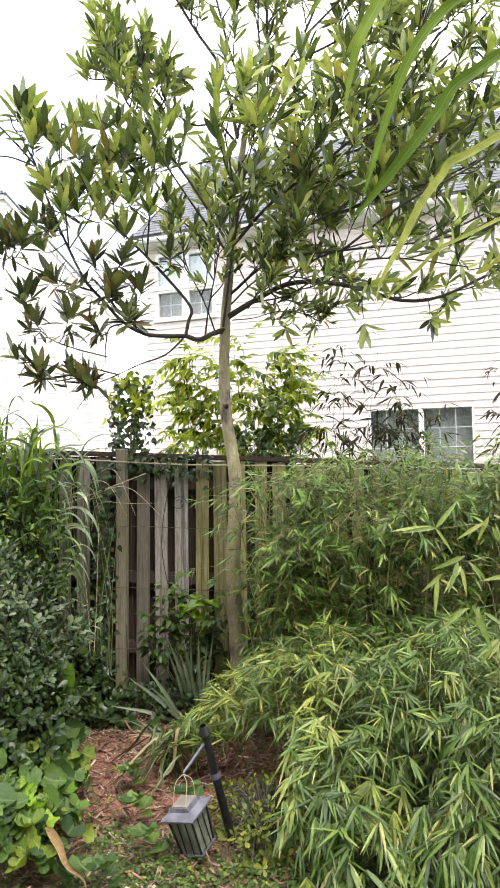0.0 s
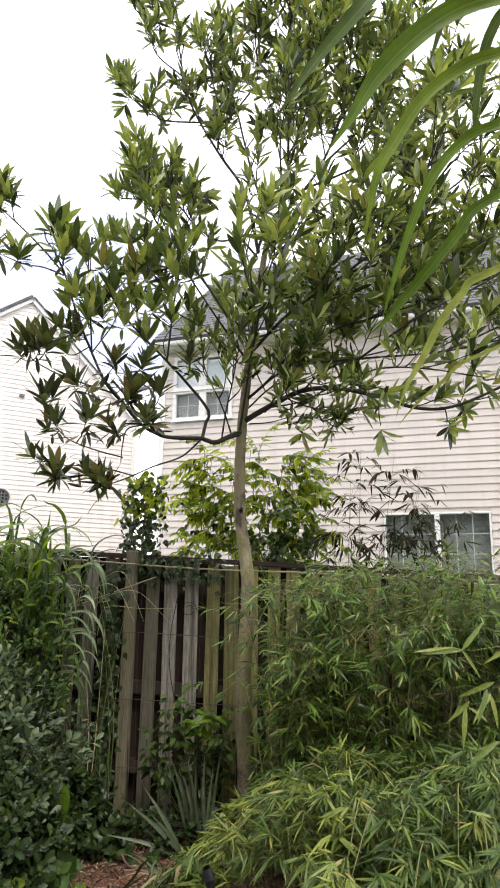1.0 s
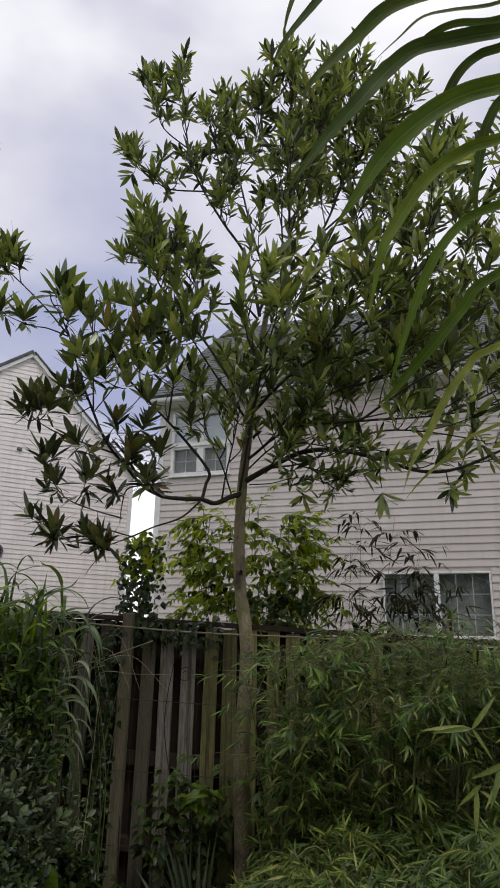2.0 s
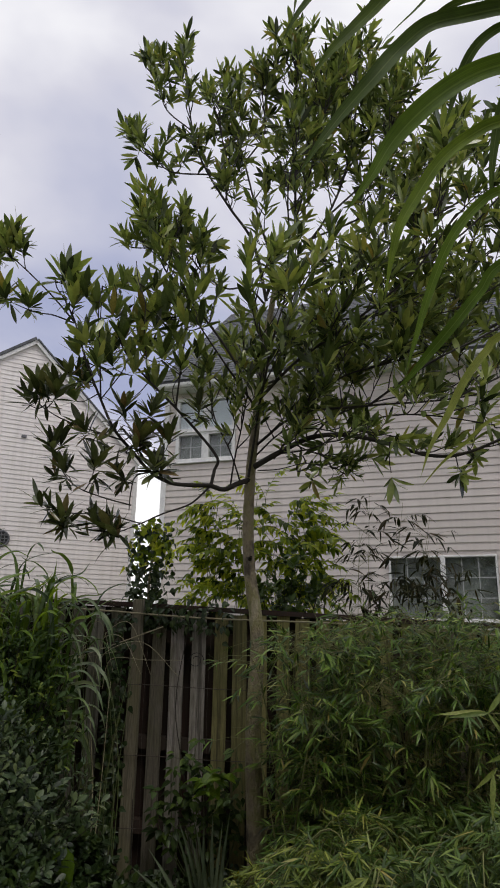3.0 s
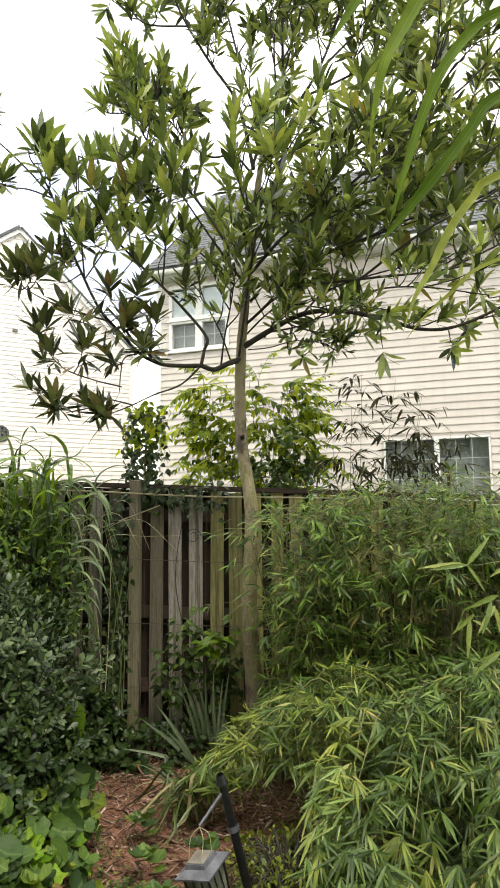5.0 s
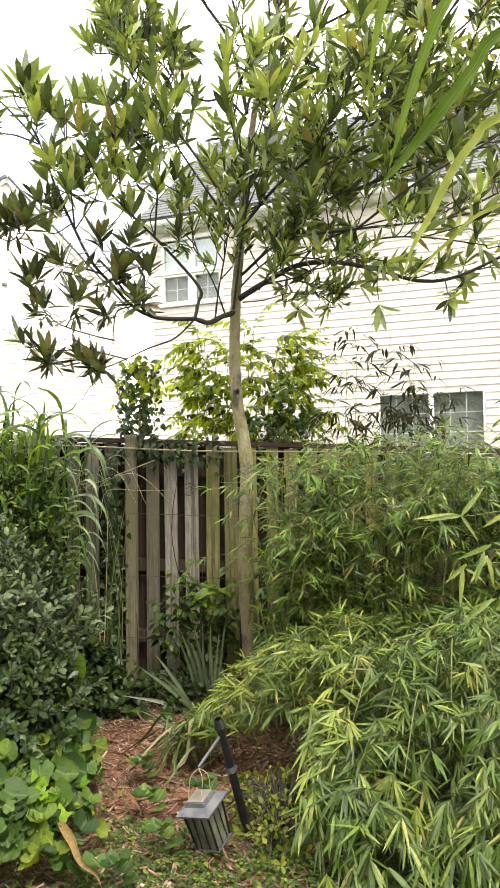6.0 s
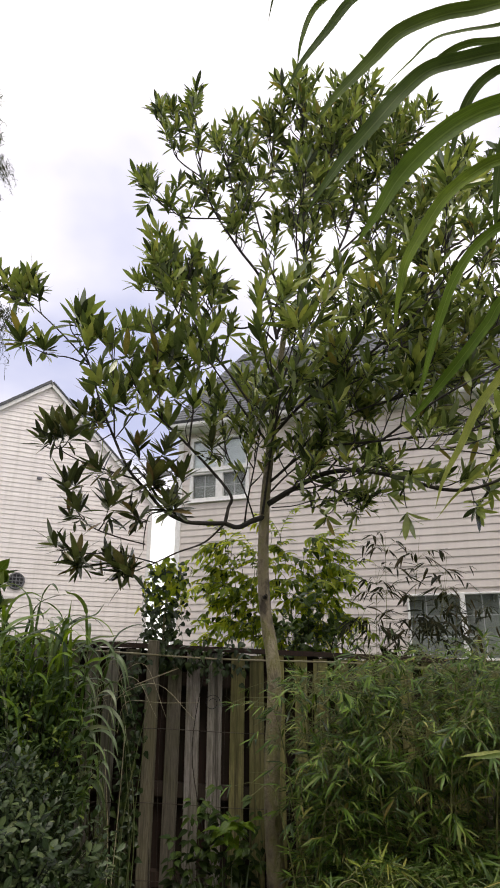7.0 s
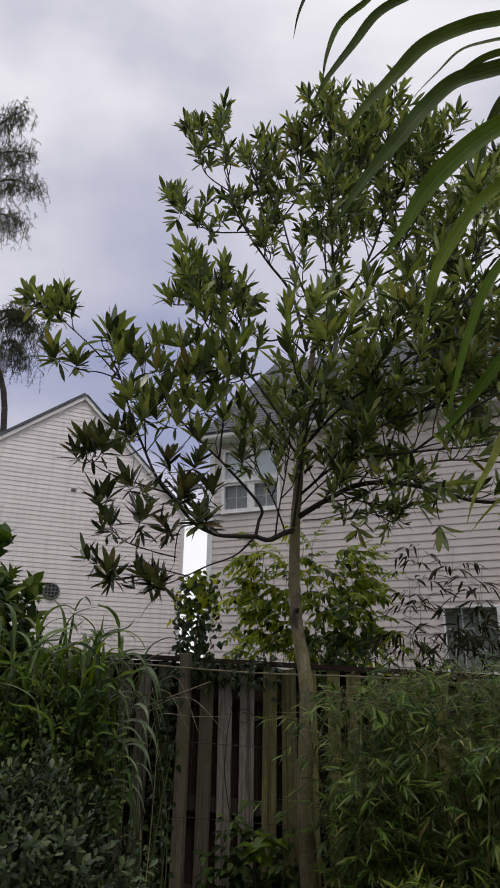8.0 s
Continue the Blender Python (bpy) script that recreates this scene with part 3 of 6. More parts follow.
def eave_house():
    """The cream house that shows its long side and its roof over the fence."""
    house = thing("house", (-2.366, 13.709, 0), "two-storey house with cream lap siding and grey roof", "house", turn=-16.7)
    eave, length, deep, ridge = 6.76, 11.1, 8.4, 10.75
    holes = [(0.27, 1.65, 5.18, 6.64), (4.72, 6.62, 1.95, 3.11)]
    bm = bmesh.new()
    wall_panel(bm, 0.0, length, 0.0, eave, holes)
    for a, b in ((0.0, 0.18), (length - 0.18, length)):
        box(bm, (a, 0.19, 0), (b, deep, eave))
    box(bm, (0.19, deep - 0.18, 0), (length - 0.19, deep, eave))
    for u in (0.0, length - 0.18):
        g = [bm.verts.new(q) for q in ((u, 0.02, eave), (u, deep - 0.02, eave), (u, deep / 2, ridge - 0.1), (u + 0.18, 0.02, eave), (u + 0.18, deep - 0.02, eave), (u + 0.18, deep / 2, ridge - 0.1))]
        for q in ((0, 1, 2), (5, 4, 3), (0, 3, 4, 1), (1, 4, 5, 2), (2, 5, 3, 0)):
            bm.faces.new([g[i] for i in q])
    bmesh.ops.recalc_face_normals(bm, faces=bm.faces)
    part("wall", bm, SIDING_CREAM, house, "cream house wall", local=True)
    bm = bmesh.new()
    box(bm, (-0.03, -0.035, 0), (0.09, -0.001, eave - 0.12), 0.004)
    part("corner_trim", bm, TRIM, house, "white corner trim", local=True)
    siding(house, SIDING_CREAM, lambda z: (0.09, length), eave - 0.05, holes)
    window(house, [(0.35, 0.89), (1.05, 1.57)], 5.26, 5.78, 2, 2, 0.0, 0.009, MUNTIN_GREY)
    window(house, [(0.35, 0.89), (1.05, 1.57)], 5.935, 6.56, 1, 1, 1.0, 0.009, MUNTIN_GREY)
    window(house, [(4.76, 5.64), (5.73, 6.58)], 2.0, 3.07, 3, 3, 0.0, 0.007, MUNTIN_GREY, 0.034)
    over = 0.36
    bm = bmesh.new()
    box(bm, (-0.08, -over, eave), (length + 0.3, 0.0, eave + 0.03))
    part("soffit", bm, TRIM, house, "white soffit", local=True)
    bm = bmesh.new()
    for k in range(6):
        a0, a1 = math.pi * k / 5, math.pi * (k + 1) / 5
        if k < 5:
            q = [(-over - 0.06 - 0.06 * math.cos(a), eave + 0.09 - 0.09 * math.sin(a)) for a in (a0, a1)]
            bm.faces.new([bm.verts.new(p) for p in ((-0.08, *q[0]), (length + 0.3, *q[0]), (length + 0.3, *q[1]), (-0.08, *q[1]))])
    bmesh.ops.solidify(bm, geom=bm.faces[:], thickness=0.006)
    bmesh.ops.remove_doubles(bm, verts=bm.verts[:], dist=0.001)
    part("gutter", bm, TRIM, house, "white gutter", local=True)
    bm = box(bmesh.new(), (-0.08, -over - 0.005, eave + 0.032), (length + 0.3, -over + 0.02, eave + 0.15))
    part("fascia", bm, TRIM, house, "white fascia board", local=True)
    rise = math.atan2(ridge - eave - 0.1, deep / 2 + over)
    run = (deep / 2 + over) / math.cos(rise)
    slope = Matrix.Translation((0, -over - 0.04, eave + 0.12)) @ Matrix.Rotation(rise, 4, "X")
    bm = box(bmesh.new(), (-0.08, 0, 0), (length + 0.3, run, 0.05), 0, slope)
    back = Matrix.Translation((0, deep + over, eave + 0.12)) @ Matrix.Rotation(math.pi - rise, 4, "X")
    box(bm, (-0.08, 0, -0.05), (length + 0.3, run, 0.0), 0, back)
    roof = part("roof", bm, SHINGLE, house, "dark grey shingled roof", local=True)
    rng = random.Random(4)
    n = 34
    for k in range(n):
        y = run * k / n
        bm = bmesh.new()
        u = -0.09
        while u < length + 0.3:
            w = rng.uniform(0.22, 0.36)
            t = Matrix.Rotation(-0.055, 4, "X")
            m = slope @ Matrix.Translation((u + w / 2, y, 0.062 + rng.uniform(0, 0.004)))
            box(bm, (-w / 2 + 0.004, -0.012, 0.0), (w / 2 - 0.004, run / n * 1.02, 0.012), 0, m @ t)
            u += w
        tagged(part("shingle_course", bm, SHINGLE, roof, local=True), kind="stuff")


def gable_house():
    """The paler house further off that shows its gable end."""
    house = thing("house", (-7.553, 18.88, 0), "pale house with white lap siding on its gable end", "house", turn=30.0)
    peak, right, left, sr, sl = 10.52, 3.58, -5.6, 0.97, 0.76

    def ends(z):
        lim = peak - z
        return max(left, -lim / sl) + 0.02, min(right, lim / sr) - 0.02

    outline = [(left, 0), (right, 0), (right, peak - right * sr), (0, peak), (left, peak + left * sl)]
    bm = bmesh.new()
    front, rear = [bm.verts.new((u, 0.003, z)) for u, z in outline], [bm.verts.new((u, 9.0, z)) for u, z in outline]
    bm.faces.new(front)
    bm.faces.new(rear[::-1])
    for k in range(5):
        bm.faces.new((front[k], front[(k + 1) % 5], rear[(k + 1) % 5], rear[k]))
    bmesh.ops.recalc_face_normals(bm, faces=bm.faces)
    part("wall", bm, SIDING_WHITE, house, "white house wall", local=True)
    siding(house, SIDING_WHITE, ends, peak - 0.15, [])
    bm = box(bmesh.new(), (right - 0.1, -0.035, 0), (right + 0.03, -0.024, peak - right * sr - 0.02), 0.003)
    part("corner_trim", bm, TRIM, house, "white corner trim", local=True)
    for s, end in ((sr, right + 0.1), (sl, left - 0.35)):
        way = 1 if end > 0 else -1
        a = math.atan(s)
        run = abs(end) / math.cos(a)
        m = Matrix.Translation((0, 0, peak)) @ Matrix.Rotation(way * a, 4, "Y")
        lo, hi = (0, run) if way > 0 else (-run, 0)
        bm = box(bmesh.new(), (lo, -0.12, -0.11), (hi, -0.03, 0.0), 0.004, m)
        part("rake_board", bm, TRIM, house, "white rake board", local=True)
        bm = box(bmesh.new(), (lo, -0.16, 0.004), (hi, 9.2, 0.05 if way > 0 else 0.09), 0.004, m)
        part("roof", bm, SHINGLE, house, "dark shingled roof slope", local=True)
    # round louvred vent
    u, z, r = -0.37, 4.2, 0.22
    v, f = tube([Vector((u + r * math.cos(a), -0.05, z + r * math.sin(a))) for a in np.linspace(0, 2 * math.pi, 25)], 0.03, 0.03, 6)
    vent = tagged(hang(new("vent", sheet("vent", v, f, VENT_METAL)), house, True), "round dark louvred wall vent")
    bm = bmesh.new()
    bmesh.ops.create_cone(bm, cap_ends=True, segments=24, radius1=r, radius2=r, depth=0.02, matrix=Matrix.Translation((u, -0.032, z)) @ Matrix.Rotation(math.pi / 2, 4, "X"))
    part("backing", bm, BLACK_METAL, vent, local=True)
    for k in range(-2, 3):
        h = k * 0.1
        w = math.sqrt(max(0.001, r * r - h * h)) - 0.01
        part("louvre", box(bmesh.new(), (u - w, -0.07, z + h - 0.012), (u + w, -0.045, z + h + 0.012)), VENT_METAL, vent, local=True)
        part("louvre", box(bmesh.new(), (u + h - 0.012, -0.068, z - w), (u + h + 0.012, -0.047, z + w)), VENT_METAL, vent, local=True)
    bm = box(bmesh.new(), (-0.13, -0.09, 7.28), (0.02, -0.02, 7.36), 0.01)
    part("wall_light", bm, VENT_METAL, house, "small dark fixture on the gable", local=True)


eave_house()
gable_house()


# ---- fence ----
FENCE_Y = 5.3


def fence_top(x):
    return 1.885 - 0.043 * (x + 0.3)


def build_fence():
    fence = thing("fence", (0, FENCE_Y, 0), "weathered grey-brown wooden shadowbox fence with green stains", "fence")
    rng = random.Random(11)
    for z in (0.3, 0.86, 1.62):
        bm = bmesh.new()
        v = [bm.verts.new((x, FENCE_Y + y, z + h - 0.043 * (x + 0.3))) for x in (-3.6, 3.8) for y, h in ((0, 0), (0.088, 0), (0.088, 0.09), (0, 0.09))]
        for q in ((0, 1, 2, 3), (7, 6, 5, 4), (0, 4, 5, 1), (1, 5, 6, 2), (2, 6, 7, 3), (3, 7, 4, 0)):
            bm.faces.new([v[i] for i in q])
        bmesh.ops.recalc_face_normals(bm, faces=bm.faces)
        part("rail", bm, SHADE_WOOD, fence)
    bm = bmesh.new()
    v = [bm.verts.new((x, FENCE_Y + y, fence_top(x) + h)) for x in (-3.6, 3.8) for y, h in ((-0.045, -0.012), (0.125, -0.012), (0.125, 0.022), (-0.045, 0.022))]
    for q in ((0, 1, 2, 3), (7, 6, 5, 4), (0, 4, 5, 1), (1, 5, 6, 2), (2, 6, 7, 3), (3, 7, 4, 0)):
        bm.faces.new([v[i] for i in q])
    bmesh.ops.recalc_face_normals(bm, faces=bm.faces)
    part("cap_rail", bm, SHADE_WOOD, fence, "brown cap rail")
    for x in (-3.43, -1.015, 1.40, 3.72):
        bm = box(bmesh.new(), (-0.044, -0.044, -0.3), (0.044, 0.044, fence_top(x) + 0.045), 0.006)
        ob = part("post", bm, POST_WOOD, fence, "square fence post")
        ob.matrix_basis = pose(x, FENCE_Y - 0.06, 0, 0.3, rng.uniform(-0.3, 0.3), 0)
    for k in range(44):
        x = -3.348 + 0.158 * k + 0.12
        for back in (0, 1):
            if not back and abs(x + 1.035) < 0.07:
                continue
            bx = x + 0.08 * back
            h = fence_top(bx) - rng.uniform(0.014, 0.03)
            w = (0.0735 if back else 0.051) + rng.uniform(-0.004, 0.004)
            bm = box(bmesh.new(), (-w, -0.009, -0.02 + rng.uniform(0, 0.1)), (w, 0.009, h), 0.003)
            ob = part("board", bm, SHADE_WOOD if back else MOSSY_WOOD if bx > -0.42 else FENCE_WOOD, fence)
            ob.matrix_basis = pose(bx, FENCE_Y + (0.10 if back else -0.012), 0, rng.uniform(-0.3, 0.3), rng.uniform(-0.5, 0.5), rng.uniform(-1.5, 1.5))
    wires = thing("trellis_wire", (0, FENCE_Y - 0.13, 0), "thin rusty wires strung along the fence", "wire")
    for z in (1.34, 0.86, 0.39):
        path = [Vector((x, FENCE_Y - 0.13, z - 0.02 * (x + 1) + 0.006 * math.sin(5 * x))) for x in np.linspace(-2.4, 1.6, 30)]
        bar("wire", path, 0.0025, 0.0025, WIRE, wires, 5)
    for x in (-0.92, -0.45):
        bar("wire", [Vector((x + 0.01 * math.sin(4 * z), FENCE_Y - 0.128, z)) for z in np.linspace(0.1, 1.75, 14)], 0.0012, 0.0012, WIRE, wires, 5)
    cane = thing("cane", (0, FENCE_Y - 0.15, 1.8), "long pale cane tied along the fence top", "cane")
    bar("stick", [Vector((x, FENCE_Y - 0.15 - 0.01 * math.sin(x * 3), 1.815 - 0.04 * x + 0.008 * math.sin(3.1 * x))) for x in np.linspace(-2.3, 2.6, 40)], 0.008, 0.006, CANE, cane, 6)
    stick = thing("cane", (-1.0, FENCE_Y - 0.16, 1.6), "slanting pale cane leaning on the fence post", "cane")
    bar("stick", [Vector((-1.5 + 0.7 * s, FENCE_Y - 0.2, 1.5 + 0.26 * s)) for s in np.linspace(0, 1, 8)], 0.006, 0.004, CANE, stick, 6)
    coil = [Vector((-0.56 + (0.06 - 0.012 * a / 3) * math.cos(a), FENCE_Y - 0.06, 1.52 + (0.06 - 0.012 * a / 3) * math.sin(a))) for a in np.linspace(0, 9, 40)]
    scroll = thing("wall_hook", (-0.56, FENCE_Y - 0.06, 1.5), "small black curled iron hook on a board", "hook")
    bar("scroll", coil, 0.0026, 0.0026, BLACK_METAL, scroll, 5)


build_fence()


# ---- the magnolia in front of the fence ----
def build_tree():
    tree = thing("tree", (-0.1, 4.85, 0), "young magnolia tree with glossy dark green leaves", "tree")
    rng = random.Random(21)
    trunk = smooth_path([(-0.06, 4.85, -0.1), (-0.085, 4.85, 0.5), (-0.11, 4.85, 1.07), (-0.09, 4.85, 1.7), (-0.16, 4.85, 2.24), (-0.16, 4.85, 2.8), (-0.12, 4.86, 3.3), (-0.06, 4.87, 3.9), (0.02, 4.88, 4.45)], 6)
    bar("trunk", trunk, 0.066, 0.022, BARK, tree, 12, 0.06, rng, "grey-brown trunk with small knots")
    knob = [Vector((-0.15, 4.81, 2.24)), Vector((-0.145, 4.79, 2.245)), Vector((-0.142, 4.775, 2.25))]
    bar("knot", knob, 0.018, 0.009, LIMB_BARK, tree, 8)
    twigs, leaves, joints = [], [], []

    shaded = []

    def tuft(x, y, z, size=0.185, count=11, spread=0.95, rise=0.9, loose=7, into=None, gap=0.004):
        """A crown of leaves on a thin twig from the nearest limb, with loose leaves hanging below it."""
        at = Vector((x, y, z - 0.05))
        root = min(joints, key=lambda q: (q - at).length + 0.6 * max(0.0, q.z - at.z))
        if (root - at).length < 0.06:
            root = joints[max(0, joints.index(root) - 2)]
        path = smooth_path([root, root.lerp(at, 0.55) + Vector((rng.uniform(-0.02, 0.02), 0, -0.1 * (at - root).length)), at], 4)
        twigs.append(tube(path, 0.005, 0.003, 5))
        way = ((path[-1] - path[-2]).normalized() * 0.4 + Vector((rng.uniform(-0.25, 0.25), rng.uniform(-0.35, 0.1), rise))).normalized()
        into = leaves if into is None else into
        into.extend(tip_rosette(rng, at + way * 0.05, way, round(count * 1.6), size * 1.15, spread, 0.05, gap))
        for k in range(loose):
            q = root.lerp(at, rng.uniform(0.15, 0.95))
            d = Vector((rng.uniform(-1, 1), rng.uniform(-0.7, 0.4), rng.uniform(-0.9, 0.35))).normalized()
            into.append((q + d * 0.015, d, Vector((rng.uniform(-0.5, 0.5), rng.uniform(-0.7, 0.3), 1)), size * rng.uniform(0.55, 0.9), rng.uniform(0.95, 1.25)))

    def whorl(start, way, length, size, count):
        """A thin twig that ends in a ring of leaves, with a few leaves below it."""
        end = start + way * length
        mid = start.lerp(end, 0.5) + Vector([rng.uniform(-0.015, 0.015) for _ in range(3)])
        twigs.append(tube([start, mid, end], 0.0035, 0.002, 4))
        leaves.extend(tip_rosette(rng, end, (way + Vector((0, 0, 0.25))).normalized(), count, size * 0.96, 0.85, 0.1, 0.014))
        side, turn = way.orthogonal().normalized(), rng.uniform(0, 6.28)
        for k in range(3):
            q = start.lerp(end, rng.uniform(0.1, 0.9))
            off = Matrix.Rotation(turn + 2.4 * k, 3, way) @ side
            lean = rng.uniform(0.7, 1.35)
            d = (way * math.cos(lean) + off * math.sin(lean) + Vector((0, 0, rng.uniform(-0.35, 0.1)))).normalized()
            leaves.append((q, d, Vector((rng.uniform(-0.4, 0.4), rng.uniform(-0.6, 0.2), 1)), size * rng.uniform(0.6, 0.95), rng.uniform(0.95, 1.2)))

    def twig(start, way, length, size, count=7, lift=0.3):
        """A side branch with whorls at its end and along its outer half."""
        end = start + way * length + Vector((0, 0, 0.12 * length))
        mid = start.lerp(end, 0.5) + Vector([rng.uniform(-0.04, 0.04) for _ in range(3)]) - Vector((0, 0, 0.05 * length))
        path = smooth_path([start, mid, end], 4)
        twigs.append(tube(path, 0.006, 0.003, 5))
        tip = (path[-1] - path[-2]).normalized()
        whorl(end, (tip + Vector((0, 0, lift))).normalized(), 0.05, size, count + 1)
        for k in range(1 + int(length / 0.2)):
            q = path[min(len(path) - 1, int(rng.uniform(0.35, 0.95) * len(path)))]
            d = (way * 0.6 + Vector([rng.uniform(-1, 1) for _ in range(3)]) + Vector((0, 0, lift))).normalized()
            whorl(q, d, rng.uniform(0.07, 0.2), size * rng.uniform(0.85, 1.1), count - 1)

    def limb(pts, r0, r1=0.007, shoots=8, begin=0.35, reach=0.34, size=0.165, lift=0.3, flat=0.75, count=7):
        """A limb with side branches over its outer part. flat: how far they spread from the limb's own way."""
        path = smooth_path(pts, 6)
        joints.extend(path)
        if pts[-1][0] < -0.5 and pts[-1][2] < 4.5:
            shoots = 0
        elif pts[-1][2] < 4.9 and shoots > 4:
            shoots = math.ceil(shoots * 0.76)
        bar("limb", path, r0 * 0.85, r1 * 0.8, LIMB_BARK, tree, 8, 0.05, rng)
        n = len(path)
        for k in range(shoots):
            s = begin + (1 - begin) * (k + rng.uniform(0.2, 0.8)) / shoots
            i = min(n - 2, int(s * (n - 1)))
            along = (path[i + 1] - path[i]).normalized()
            out = Vector((rng.uniform(-1, 1), rng.uniform(-1, 1), rng.uniform(-0.35, 0.6))) * flat
            twig(path[i], (along * 0.5 + out + Vector((0, 0, lift))).normalized(), reach * rng.uniform(0.5, 1.25), size * rng.uniform(0.85, 1.1), count, lift)
        if shoots:
            along = (path[-1] - path[-3]).normalized()
            twig(path[-1], (along + Vector((0, 0, lift * 0.6))).normalized(), 0.12, size * 1.05, count + 2, lift)

    # low limbs on the open side
    limb([(-0.15, 4.84, 2.83), (-0.24, 4.78, 2.79), (-0.34, 4.70, 2.725), (-0.43, 4.62, 2.735)], 0.026, 0.020, 0)
    limb([(-0.43, 4.62, 2.735), (-0.41, 4.64, 2.85), (-0.39, 4.61, 2.94), (-0.54, 4.59, 3.13), (-0.70, 4.56, 3.30), (-0.90, 4.53, 3.50), (-1.07, 4.50, 3.69), (-1.15, 4.48, 3.88), (-1.10, 4.45, 4.05)], 0.016, 0.006, 7, 0.55, 0.28, 0.182)
    limb([(-0.90, 4.53, 3.50), (-0.94, 4.45, 3.80), (-0.93, 4.36, 4.05)], 0.009, 0.005, 7, 0.3, 0.26, 0.182)
    limb([(-0.70, 4.56, 3.30), (-0.66, 4.50, 3.70), (-0.62, 4.45, 4.0), (-0.66, 4.40, 4.22)], 0.009, 0.005, 6, 0.3, 0.26, 0.182)
    limb([(-0.43, 4.62, 2.735), (-0.58, 4.63, 2.74), (-0.72, 4.60, 2.75), (-0.86, 4.57, 2.82), (-0.99, 4.54, 2.96), (-1.13, 4.52, 3.12), (-1.24, 4.49, 3.34), (-1.36, 4.46, 3.62), (-1.46, 4.43, 3.92), (-1.54, 4.40, 4.08)], 0.019, 0.007, 6, 0.62, 0.22, 0.182)
    limb([(-1.46, 4.43, 3.92), (-1.67, 4.44, 4.16), (-1.91, 4.46, 4.40), (-2.08, 4.48, 4.55), (-2.24, 4.50, 4.66)], 0.008, 0.004, 4, 0.4, 0.14, 0.188, 0.3, 0.6)
    limb([(-1.24, 4.49, 3.34), (-1.24, 4.40, 3.57), (-1.25, 4.35, 3.80), (-1.24, 4.30, 4.02)], 0.008, 0.004, 6, 0.35, 0.18, 0.182)
    limb([(-1.47, 4.43, 3.92), (-1.62, 4.40, 3.97), (-1.75, 4.37, 3.98), (-1.93, 4.35, 4.05)], 0.007, 0.004, 3, 0.4, 0.14, 0.188, 0.2)
    limb([(-1.06, 4.53, 3.04), (-1.29, 4.41, 3.09), (-1.47, 4.36, 3.15), (-1.60, 4.32, 3.22)], 0.008, 0.004, 4, 0.6, 0.14, 0.186, 0.15)
    limb([(-0.43, 4.62, 2.735), (-0.57, 4.61, 2.60), (-0.75, 4.56, 2.52), (-0.90, 4.52, 2.44), (-1.02, 4.47, 2.38), (-1.08, 4.44, 2.36)], 0.009, 0.004, 3, 0.85, 0.1, 0.196, -0.1)
    limb([(-0.86, 4.57, 2.82), (-0.95, 4.50, 2.77), (-0.97, 4.47, 2.65), (-0.97, 4.45, 2.52)], 0.007, 0.004, 2, 0.8, 0.1, 0.196, -0.1)
    limb([(-0.96, 4.47, 2.56), (-1.14, 4.42, 2.60), (-1.33, 4.38, 2.67), (-1.43, 4.35, 2.78), (-1.47, 4.33, 2.88)], 0.006, 0.004, 3, 0.55, 0.14, 0.186, 0.1)
    limb([(-0.89, 4.52, 2.44), (-1.14, 4.42, 2.49), (-1.32, 4.36, 2.48), (-1.50, 4.32, 2.52)], 0.006, 0.004, 3, 0.6, 0.12, 0.186, 0.0)
    limb([(-0.99, 4.54, 2.96), (-1.02, 4.46, 2.93), (-0.99, 4.40, 2.94)], 0.007, 0.004, 2, 0.7, 0.08, 0.206, 0.3)
    limb([(-0.72, 4.60, 2.75), (-0.80, 4.50, 2.82), (-0.82, 4.44, 2.88)], 0.006, 0.004, 2, 0.6, 0.1, 0.196, 0.25)
    limb([(-0.16, 4.84, 3.55), (-0.38, 4.75, 3.90), (-0.61, 4.70, 4.20), (-0.84, 4.65, 4.47), (-0.95, 4.60, 4.72)], 0.014, 0.006, 11, 0.3, 0.3, 0.182)
    limb([(-0.20, 4.84, 3.4), (-0.42, 4.60, 3.55), (-0.62, 4.42, 3.62)], 0.010, 0.005, 6, 0.4, 0.25, 0.182)
    limb([(-1.46, 4.43, 3.92), (-1.55, 4.41, 4.1), (-1.62, 4.41, 4.2), (-1.65, 4.42, 4.3)], 0.007, 0.005, 7, 0.4, 0.15, 0.2, 0.5)
    limb([(-1.25, 4.35, 3.80), (-1.28, 4.38, 4.0), (-1.27, 4.38, 4.2)], 0.006, 0.004, 6, 0.3, 0.15, 0.19, 0.5)
    limb([(-1.24, 4.49, 3.34), (-1.15, 4.46, 3.45), (-1.08, 4.44, 3.55), (-1.03, 4.44, 3.72)], 0.006, 0.004, 6, 0.25, 0.16, 0.15, 0.1)
    limb([(-0.90, 4.53, 3.50), (-0.95, 4.48, 3.40), (-1.0, 4.45, 3.34)], 0.005, 0.003, 4, 0.3, 0.14, 0.14, 0.0)
    limb([(-0.70, 4.56, 3.30), (-0.72, 4.5, 3.42), (-0.66, 4.46, 3.52), (-0.58, 4.44, 3.6)], 0.005, 0.003, 5, 0.3, 0.16, 0.15, 0.0)
    limb([(-1.36, 4.46, 3.62), (-1.30, 4.42, 3.52), (-1.27, 4.40, 3.4)], 0.005, 0.003, 4, 0.3, 0.12, 0.14, 0.0)
    limb([(-0.84, 4.65, 4.47), (-0.80, 4.62, 4.66), (-0.76, 4.62, 4.85)], 0.006, 0.004, 6, 0.3, 0.18, 0.17, 0.5)
